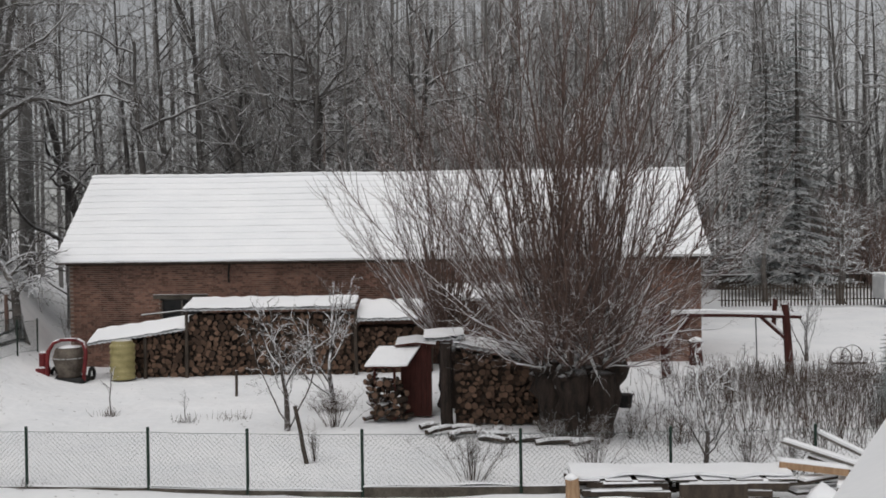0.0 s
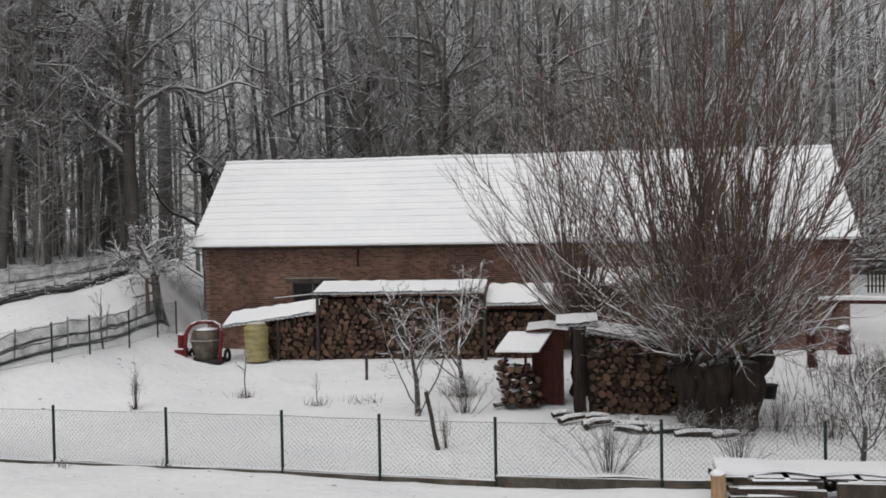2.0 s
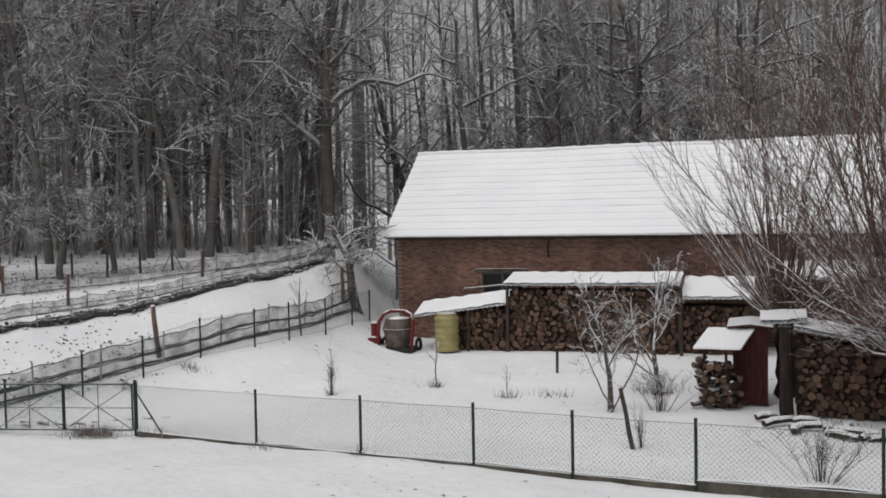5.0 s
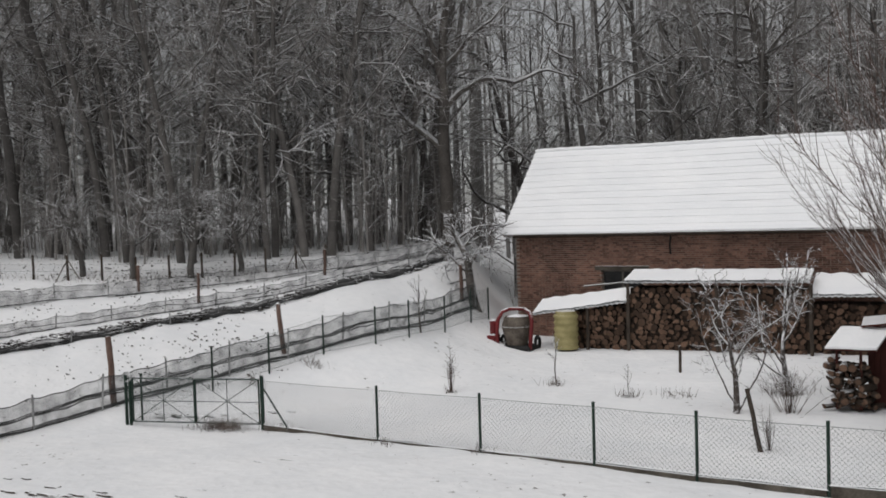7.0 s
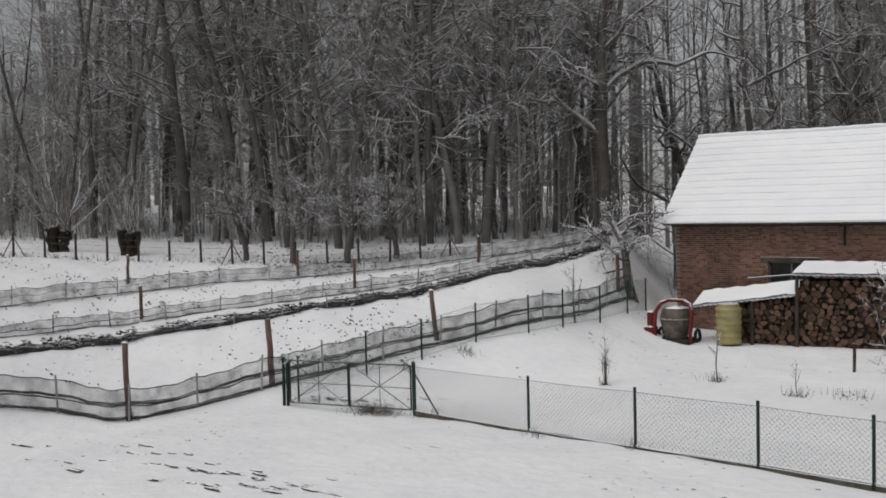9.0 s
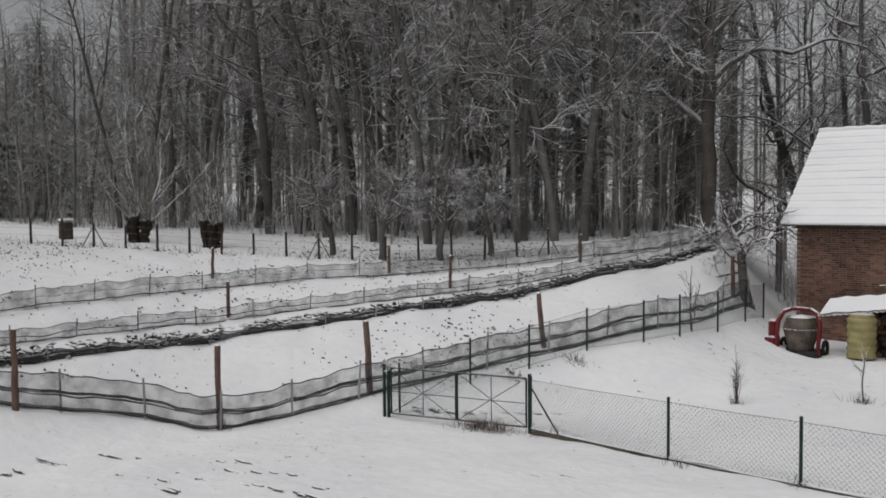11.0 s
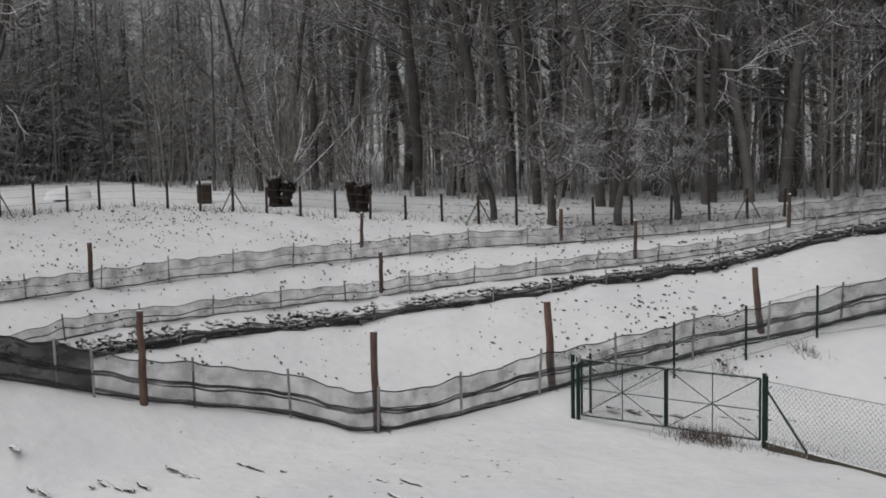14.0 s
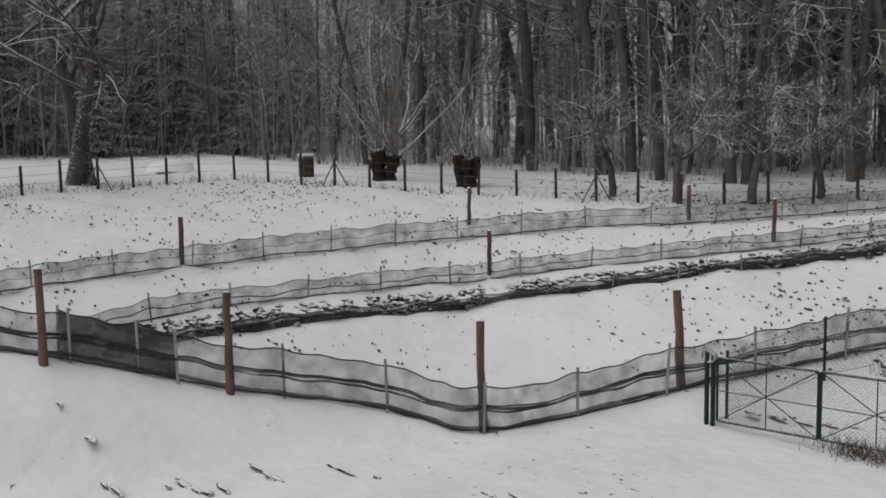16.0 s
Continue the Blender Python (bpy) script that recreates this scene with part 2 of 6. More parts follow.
    def lump(self, c, s, rnd, n=6):
        """A low uneven lump."""
        b = len(self.v)
        for ring, (hz, rr) in enumerate(((0, 1), (0.6, 0.75))):
            for k in range(n):
                a = 2 * math.pi * k / n
                j = rr * rnd.uniform(0.75, 1.2)
                self.v.append((c[0] + s[0] * j * math.cos(a), c[1] + s[1] * j * math.sin(a), c[2] + s[2] * hz * rnd.uniform(0.8, 1.2)))
        self.v.append((c[0], c[1], c[2] + s[2]))
        for k in range(n):
            e = (k + 1) % n
            self.face(b + k, b + e, b + n + e, b + n + k)
            self.face(b + n + k, b + n + e, b + 2 * n)

    def mesh(self, name, *mats, smooth=False):
        me = bpy.data.meshes.new(name)
        me.from_pydata(self.v, [], self.f)
        for m in mats:
            me.materials.append(m)
        if len(mats) > 1:
            me.polygons.foreach_set("material_index", self.m)
        if smooth:
            me.polygons.foreach_set("use_smooth", [True] * len(self.f))
        me.update()
        return me


def thing(name, at, label, category, group="", kind=""):
    """An Empty at the base of a thing."""
    ob = new(name)
    ob.empty_display_size = 0.1
    ob.location = at
    return tagged(ob, label, category, group, kind)


def part(name, mb, mats, parent, label="", smooth=False, at=None, kind=""):
    """One mesh object under a thing or a part; its points are given from the thing's base."""
    me = mb if isinstance(mb, bpy.types.Mesh) else mb.mesh(name, *(mats if isinstance(mats, tuple) else (mats,)), smooth=smooth)
    ob = new(name, me)
    ob.parent = parent
    if at is not None:
        ob.matrix_basis = at
    return tagged(ob, label, "", "", kind)


def solid(name, mb, mats, label, category, at=(0, 0, 0), group="", kind="", smooth=False):
    """A thing of one mesh."""
    ob = new(name, mb.mesh(name, *(mats if isinstance(mats, tuple) else (mats,)), smooth=smooth))
    ob.location = at
    return tagged(ob, label, category, group, kind)


def step(a, b, v):
    u = min(1, max(0, (v - a) / (b - a)))
    return u * u * (3 - 2 * u)


RISE_R = [0, 20, 24, 27, 28.5, 30, 33.5, 36.5, 40, 44, 60, 100, 400]
RISE_Z = [0, 0, -0.1, -0.3, 0, 0.7, 1.9, 2.75, 3.35, 3.75, 4.6, 7, 12]


def ground_z(x, y):
    """The height of the ground: a level garden and yard, and a field that rises towards the wood."""
    r, az = math.hypot(x, y), math.degrees(math.atan2(-x, y))
    rr = r + 0.2 * min(20, max(0, az - 54)) * step(24, 27, r)
    h = sum(float(np.interp(rr + k, RISE_R, RISE_Z)) for k in (-1.2, -0.6, 0, 0.6, 1.2)) / 5
    back = step(33, 41, r)
    w = (step(21.5, 33, az) * (1 - back) + step(21.8, 26.5, az) * back) * (1 - step(90, 120, az))
    return w * h + (1 - w) * 0.3 * step(26, 34, r)


def on(x, y, dz=0.0):
    return (x, y, ground_z(x, y) + dz)


def along(pts, gap):
    """Points every gap metres along a plan polyline, rounded off."""
    p = [Vector(q) for q in pts]
    for _ in range(2):
        q = [p[0]]
        for a, b in zip(p, p[1:]):
            q += [a * 0.75 + b * 0.25, a * 0.25 + b * 0.75]
        p = q + [p[-1]]
    out, left = [p[0]], gap
    for a, b in zip(p, p[1:]):
        d = (b - a).length
        while d >= left and d > 0:
            a = a + (b - a) * (left / d)
            out.append(a)
            d, left = (b - a).length, gap
        left -= d
    return [(q.x, q.y) for q in out]


# ---- ground ----
def build_ground():
    xs = np.concatenate([np.array([-900, -500, -250, -140, -95, -75, -62, -54]), np.arange(-48, -10, 0.3), np.arange(-10, 16, 0.45), np.array([17, 19, 22, 26, 32, 40, 55, 80, 130, 250, 500, 900])])
    ys = np.concatenate([np.array([-900, -400, -150, -60, -25, -8, 0, 4]), np.arange(6, 40, 0.3), np.array([41, 42.5, 44, 46, 49, 53, 58, 65, 75, 90, 120, 180, 300, 500, 900])])
    mb = MB()
    rows = []
    for y in ys:
        row = []
        for x in xs:
            r = math.hypot(x, y)
            field = step(28, 31, r) * step(33, 38, math.degrees(math.atan2(-x, y)))
            amp = 0.05 + 0.06 * field
            dz = amp * noise.noise((x * 0.9, y * 0.9, 0)) + 0.5 * amp * noise.noise((x * 2.7, y * 2.7, 5)) + 0.08 * noise.noise((x * 0.15, y * 0.15, 9))
            row.append((x, y, ground_z(x, y) + (dz - 0.03 if r < 70 else 0)))
        rows.append(row)
    mb.grid(rows)
    ob = new("ground", mb.mesh("ground", GROUND, smooth=True))
    tagged(ob, "snow-covered garden, yard and rising field", "ground", kind="structure")


build_ground()


# ---- barn ----
BX0, BX1, BY0, BY1, EAVE, RIDGE = -14.65, 9.4, 35.7, 42.9, 4.36, 7.72
BRY = (BY0 + BY1) / 2


def build_barn():
    barn = thing("barn", (0, 0, 0), "long old red brick barn under a snow-covered roof", "barn")
    wall = MB()
    wx0, wx1, wz0, wz1 = -11.2, -9.6, 2.0, 2.86
    t = 0.38
    wall.box(((BX0 + wx0) / 2, BY0 + t / 2, (EAVE - 0.6) / 2), (wx0 - BX0, t, EAVE + 0.6))
    wall.box(((wx1 + BX1) / 2, BY0 + t / 2, (EAVE - 0.6) / 2), (BX1 - wx1, t, EAVE + 0.6))
    wall.box(((wx0 + wx1) / 2, BY0 + t / 2, (wz0 - 0.6) / 2), (wx1 - wx0, t, wz0 + 0.6))
    wall.box(((wx0 + wx1) / 2, BY0 + t / 2, (wz1 + EAVE) / 2), (wx1 - wx0, t, EAVE - wz1))
    wall.box(((BX0 + BX1) / 2, BY1 - t / 2, (EAVE - 0.6) / 2), (BX1 - BX0, t, EAVE + 0.6))
    part("wall", wall, MORTAR, barn, "lime mortar and rear brick walls")
    for x in (BX0, BX1 - t):
        g = MB()
        prof = [(BY0 + t, -0.6), (BY1 - t, -0.6), (BY1 - t, EAVE), (BRY, RIDGE - 0.12), (BY0 + t, EAVE)]
        g.v = [(x, y, z) for y, z in prof] + [(x + t, y, z) for y, z in prof]
        g.face(4, 3, 2, 1, 0)
        g.face(5, 6, 7, 8, 9)
        for i in range(5):
            j = (i + 1) % 5
            g.face(i, j, j + 5, i + 5)
        part("gable_wall", g, BRICK, barn)
    # brick skin of the long front, and of the two ends
    rnd = random.Random(5)
    skin = MB()
    course, bl = 0.077, 0.262
    for i in range(int((EAVE + 0.3) / course)):
        z = -0.3 + i * course + course / 2
        x = BX0 + 0.004 + (0.13 if i % 2 else 0)
        while x < BX1 - 0.05:
            ln = bl - 0.014 if (i % 4) else bl / 2 - 0.012
            xe = min(x + ln, BX1)
            if not (wx0 - 0.05 < (x + xe) / 2 < wx1 + 0.05 and wz0 - 0.02 < z < wz1 + 0.17):
                d = rnd.uniform(0.006, 0.016)
                skin.box(((x + xe) / 2, BY0 - d / 2, z), (xe - x, d, course - 0.012))
            x = xe + 0.013
    part("brickwork", skin, BRICK, barn, "weathered red bricks with uneven tones", kind="stuff")
    lint = MB()
    lint.box(((wx0 + wx1) / 2, BY0 - 0.01, wz1 + 0.085), (wx1 - wx0 + 0.5, 0.06, 0.17), cut=0.01)
    part("lintel", lint, CONCRETE, barn, "grey concrete lintel")
    win = part("window", (lambda m: (m.box(((wx0 + wx1) / 2, BY0 + 0.22, (wz0 + wz1) / 2), (wx1 - wx0, 0.03, wz1 - wz0)), m)[1])(MB()), GLASS_DARK, barn, "dark low barn window")
    fr = MB()
    for x in (wx0 + 0.03, (wx0 + wx1) / 2, wx1 - 0.03):
        fr.box((x, BY0 + 0.18, (wz0 + wz1) / 2), (0.06, 0.06, wz1 - wz0))
    for z in (wz0 + 0.03, wz1 - 0.03):
        fr.box(((wx0 + wx1) / 2, BY0 + 0.175, z), (wx1 - wx0, 0.06, 0.06))
    part("window_frame", fr, GREY_WOOD, win)
    for x in (-8.53, -1.2, 5.2):
        a = MB()
        a.tube([(x, BY0 - 0.05, 3.45), (x - 0.02, BY0 - 0.06, 3.8), (x + 0.02, BY0 - 0.05, 4.15)], 0.035, 6)
        part("wall_anchor", a, BLACK_RUBBER, barn, "iron wall anchor")
    # roof: courses of snowed-over tiles, each lapping the one below
    ov, rx0, rx1 = 0.42, BX0 - 0.42, BX1 + 0.25
    n = 13
    for side in (-1, 1):
        deck = MB()
        y_e, z_e = (BY0 - ov, EAVE - 0.02) if side < 0 else (BY1 + ov, EAVE - 0.02)
        deck.slab([[(x, y_e, z_e - 0.03), (x, BRY, RIDGE - 0.09)][::side * -1] for x in np.linspace(rx0 + 0.02, rx1 - 0.02, 8)], 0.06)
        part("roof_deck", deck, TILE, barn, "dark roof edge")
        for k in range(n):
            f0, f1 = k / n, (k + 1) / n
            rows = []
            for x in np.linspace(rx0, rx1, 60):
                sag = 0.04 * noise.noise((x * 0.25, k * 0.07, 3)) + 0.012 * noise.noise((x * 1.6, k * 3.1, 7))
                w = []
                for f, lift in ((f0 - 0.016, 0.062), (f0 + 0.014, 0.094), (f1 - 0.03, 0.045), (f1, 0.012)):
                    w.append((x, y_e + (BRY - y_e) * f, z_e + (RIDGE - z_e) * f + lift + sag))
                rows.append(w[::side * -1])
            m = MB()
            m.slab(rows, 0.03)
            part("roof_course", m, SNOW_ROOF, barn, "" if k else "snow-covered tile course")
    cap = MB()
    pts = [(x, BRY, RIDGE + 0.03 + 0.04 * noise.noise((x * 0.25, 0.9, 3)) + 0.02 * (i % 2)) for i, x in enumerate(np.linspace(rx0, rx1, 70))]
    cap.tube(pts, 0.09, 8)
    part("ridge_cap", cap, SNOW_ROOF, barn)
    bd = MB()
    bd.box(((rx0 + rx1) / 2, BY0 - 0.1, EAVE - 0.16), (BX1 - BX0, 0.19, 0.1))
    part("eaves_board", bd, DARK_WOOD, barn)
    gut = MB()
    gut.tube([(rx0 + 0.1, BY0 - ov - 0.02, EAVE - 0.09), (rx1 - 0.1, BY0 - ov - 0.02, EAVE - 0.12)], 0.055, 8)
    part("gutter", gut, DARK_WOOD, barn)


build_barn()


# ---- firewood ----
def log_meshes():
    out = []
    rnd = random.Random(2)
    for k in range(9):
        m, n = MB(), 9
        rad = [rnd.uniform(0.8, 1.12) for _ in range(n)]
        if k >= 3:
            # split pieces: one or two flat sides
            cuts = [rnd.uniform(0, 2 * math.pi)]
            if k >= 6:
                cuts.append(cuts[0] + rnd.uniform(1.5, 2.3))
            for i in range(n):
                for c in cuts:
                    d = math.cos(2 * math.pi * i / n - c)
                    if d > 0.2:
                        rad[i] = min(rad[i], rnd.uniform(0.26, 0.4) / d)
        for y in (-0.5, 0.5):
            m.v += [(rad[i] * math.cos(2 * math.pi * i / n), y, rad[i] * math.sin(2 * math.pi * i / n)) for i in range(n)]
        m.v += [(0.86 * rad[i] * math.cos(2 * math.pi * i / n), -0.515, 0.86 * rad[i] * math.sin(2 * math.pi * i / n)) for i in range(n)]
        for i in range(n):
            j = (i + 1) % n
            m.face(i, j, j + n, i + n)
            m.face(2 * n + i, 2 * n + j, j, i)
        m.slot = 1
        m.face(*range(2 * n, 3 * n))
        m.face(*range(2 * n - 1, n - 1, -1))
        out.append(m.mesh("log", LOG_BARK, LOG_END))
    return out


LOGS = log_meshes()
SNOW_LOGS = []
for _log in LOGS[:5]:
    _log = _log.copy()
    _log.materials[0] = SNOWY_LOG
    SNOW_LOGS.append(_log)


def stack(name, x0, x1, y, z0, top, depth, size, label, seed):
    """A stack of split firewood; top(x) is its height."""
    rnd = random.Random(seed)
    s = thing(name, (x0, y, z0), label, "firewood stack", "stacks of firewood")
    filler = MB()
    prof = [(0, 0), (x1 - x0, 0), (x1 - x0, top(x1) - z0 - size * 0.7), (0, top(x0) - z0 - size * 0.7)]
    filler.v = [(x, 0.12, z) for x, z in prof] + [(x, depth, z) for x, z in prof]
    for f in ((0, 1, 2, 3), (7, 6, 5, 4), (0, 4, 5, 1), (1, 5, 6, 2), (2, 6, 7, 3), (3, 7, 4, 0)):
        filler.face(*f)
    part("core", filler, LOG_BARK, s, "dark inside of the stack")
    z, row = z0 + size * 0.5, 0
    while z < max(top(x0), top(x1)) - size * 0.3:
        x = x0 + size * 0.5 + (size * 0.5 if row % 2 else 0)
        while x < x1 - size * 0.3:
            if z < top(x) - size * 0.35:
                r = size * rnd.choice((0.48, 0.56, 0.62, 0.68, 0.74)) * rnd.uniform(0.9, 1.1)
                m = pose(x - x0 + rnd.uniform(-0.2, 0.2) * size, depth * 0.35 + rnd.uniform(-0.07, 0.07), z - z0 + rnd.uniform(-0.15, 0.15) * size, 0, rnd.uniform(0, 360), rnd.uniform(-4, 4))
                part("log", rnd.choice(LOGS), None, s, at=m @ Matrix.Diagonal((r, depth * 0.7, r, 1)))
            x += size * rnd.uniform(0.85, 1.1)
        z += size * 0.84
        row += 1
    return s


def corrugated(name, x0, x1, y0, z0, y1, z1, label, zr=0.0, seed=1, cover=0.05):
    """A lean-to roof of corrugated sheets under snow; zr: rise towards x1."""
    th = thing(name, (x0, y0, z0), label, "roof")
    rnd = random.Random(seed)
    n = int((x1 - x0) / 0.05)
    rows, srows = [], []
    for i in range(n + 1):
        x = (x1 - x0) * i / n
        wob = 0.018 * math.sin(2 * math.pi * x / 0.18)
        dz = zr * i / n
        rows.append([(x, 0, dz + wob), (x, y1 - y0, z1 - z0 + dz + wob)])
    sh = MB()
    sh.slab([r[::-1] for r in rows][::-1], 0.012)
    part("sheet", sh, GREY_SHEET, th, "grey corrugated sheet")
    m = max(8, n // 3)
    for i in range(m + 1):
        x = (x1 - x0) * i / m
        dz = zr * i / m
        r = []
        for k in range(7):
            f = k / 6
            edge = 0.05 + 0.08 * noise.noise((x * 3 + seed, k * 0.2, 2)) if k in (0, 6) else 0
            tk = cover * (0.7 + 0.6 * noise.noise((x * 1.2 + seed * 9, f * 2, 4))) + 0.03
            f2 = f + (edge if k == 0 else -edge if k == 6 else 0)
            r.append((x, (y1 - y0) * f2, (z1 - z0) * f2 + dz + max(0.026, tk)))
        srows.append(r)
    sn = MB()
    sn.slab([r[::-1] for r in srows][::-1], 0.012)
    part("snow_layer", sn, SNOW_ROOF, th, "settled snow")
    return th


stack("firewood_stack", -9.4, -3.5, 33.1, 0.22, lambda x: 2.55, 1.3, 0.215, "tall firewood stack of split round logs by the barn", 1)
stack("firewood_stack", -11.9, -9.5, 33.1, 0.22, lambda x: 1.5 + 0.42 * (x + 11.9) / 2.4, 1.2, 0.2, "low firewood stack of mixed logs beside the tall one", 2)
stack("firewood_stack", -3.4, -0.9, 33.3, 0.22, lambda x: 2.05, 1.1, 0.2, "firewood stack under a low snowy roof", 3)
stack("firewood_stack", 0.1, 2.62, 25.1, 0.0, lambda x: 2.1 - 0.2 * (x - 0.2), 0.9, 0.175, "dark firewood stack leaning beside the willow", 4)
corrugated("lean_to_roof", -9.55, -3.45, 32.85, 2.6, 34.4, 2.93, "snow-covered corrugated roof over the tall firewood stack", 0.03, 1, 0.06)
corrugated("lean_to_roof", -12.95, -9.45, 32.8, 1.42, 34.0, 1.86, "low sagging sheet roof with patchy snow", 0.5, 2, 0.05)
corrugated("lean_to_roof", -3.45, -1.1, 32.9, 2.17, 35.2, 2.75, "small corrugated roof with thin snow", 0.03, 3, 0.04)
corrugated("lean_to_roof", -0.9, 3.3, 33.6, 2.8, 35.4, 3.3, "snowy shed roof against the barn behind the willow", 0.0, 4, 0.06)
corrugated("stack_cover", 0.05, 2.5, 24.7, 2.2, 26.1, 2.35, "crooked snow-covered sheet over the firewood beside the willow", -0.45, 5, 0.08)
corrugated("board_cover", -0.75, 0.35, 24.9, 2.3, 25.9, 2.45, "short snowy board on a stout post", 0.06, 6, 0.1)


def upright(name, x, y, h, r, m, label, cat, lean=(0, 0), group="", n=7, knots=True, seed=0, cap=False):
    """A stout uneven post."""
    rnd = random.Random(seed * 31 + int(x * 100) + int(y * 10))
    mb = MB()
    pts, rad = [], []
    for k in range(6):
        f = k / 5
        pts.append((lean[0] * f + rnd.uniform(-0.2, 0.2) * r, lean[1] * f + rnd.uniform(-0.2, 0.2) * r, -0.25 + (h + 0.25) * f))
        rad.append(r * (1.08 - 0.16 * f) * (rnd.uniform(0.94, 1.1) if knots else 1))
    mb.tube(pts, rad, n)
    th = thing(name, on(x, y), label, cat, group)
    part("shaft", mb, m, th)
    if cap:
        c = MB()
        c.lump((lean[0], lean[1], h - 0.01), (r * 1.05, r * 1.05, r * 0.7), rnd, 7)
        part("snow_cap", c, SNOW, th, "little cap of snow", smooth=True)
    return th


for x, y, h, r in ((-9.42, 32.95, 2.3, 0.06), (-3.42, 32.95, 2.3, 0.06), (-6.4, 32.95, 2.3, 0.05), (-10.9, 32.95, 1.45, 0.06), (-11.9, 32.95, 1.3, 0.05), (-1.0, 33.0, 1.9, 0.06), (3.2, 33.7, 2.5, 0.06), (-0.8, 33.7, 2.5, 0.06)):
    upright("roof_post", x, y, h, r, DARK_WOOD, "rough dark post that carries a lean-to roof", "post", group="lean-to posts")
upright("stack_post", -0.12, 25.0, 2.25, 0.15, WILLOW_BARK, "stout dark trunk post beside the firewood", "post", n=10)
upright("garden_post", -6.9, 29.6, 0.75, 0.045, DARK_WOOD, "thin short post in the garden", "post")
upright("leaning_post", -3.3, 21.1, 1.25, 0.05, DARK_WOOD, "leaning weathered post among shrub stems", "post", (-0.3, 0.1))
pole = MB()
pole.tube([(-11.75, 35.2, 2.28), (-10.2, 34.9, 2.45), (-9.0, 34.7, 2.52)], 0.035, 7)
solid("roof_pole", pole, GREY_WOOD, "pale pole lying under the barn window", "pole")


# ---- red tool shed with split wood ----
def build_red_shed():
    sx, sy = -1.3, 26.4
    s = thing("wood_shed", on(sx, sy), "small dark red plank shed with a snowy porch roof", "shed")
    rnd = random.Random(9)
    body = MB()
    body.box((0.28, 0.45, 1.0), (0.8, 0.86, 2.0))
    part("body", body, RED_WOOD, s)
    for i in range(6):
        p = MB()
        p.box((-0.09 + 0.148 * i, 0.005, 1.02), (0.14, 0.025, 2.04), cut=0.004)
        part("plank", p, RED_WOOD, s)
    for i in range(6):
        p = MB()
        p.box((0.693, 0.09 + 0.148 * i, 1.02), (0.025, 0.14, 2.04), cut=0.004)
        part("plank", p, RED_WOOD, s)
    roof = MB()
    roof.slab([[(x, y, 2.14 - 0.12 * abs(x - 0.28) + 0.08 * y) for y in (-0.15, 0.5, 1.05)] for x in (-0.3, 0.28, 0.85)][::-1], 0.05)
    part("roof", roof, RED_WOOD, s, "dark red board roof")
    for x in (-0.85, -0.3):
        leg = MB()
        leg.box((x, -0.55, 0.75), (0.07, 0.07, 1.5), cut=0.008)
        part("leg", leg, RED_WOOD, s)
    por = MB()
    por.slab([[(x, -0.85, 1.55), (x + 0.32, 0.02, 1.98)][::-1] for x in (-1.1, 0.08)], 0.04)
    part("porch_roof", por, RED_WOOD, s)
    ps = MB()
    ps.slab([[(x, -0.87 + 0.04 * math.sin(x * 7), 1.6), (x + 0.17, -0.4, 1.83), (x + 0.32, 0.0 - 0.04 * math.sin(x * 9), 2.02)][::-1] for x in np.linspace(-1.1, 0.08, 9)], 0.05)
    part("snow_layer", ps, SNOW_ROOF, s, "snow on the porch roof")
    for i in range(64):
        r = rnd.uniform(0.06, 0.115)
        a, b = divmod(i, 9)
        m = pose(-0.98 + 0.125 * b * (1 - 0.04 * a) + rnd.uniform(-0.05, 0.05), -0.42 + rnd.uniform(-0.2, 0.15), 0.08 + 0.165 * a, 0, rnd.uniform(0, 360), rnd.uniform(-40, 40))
        part("log", rnd.choice(LOGS if i % 3 else SNOW_LOGS), None, s, at=m @ Matrix.Diagonal((r, 0.5, r, 1)))


build_red_shed()


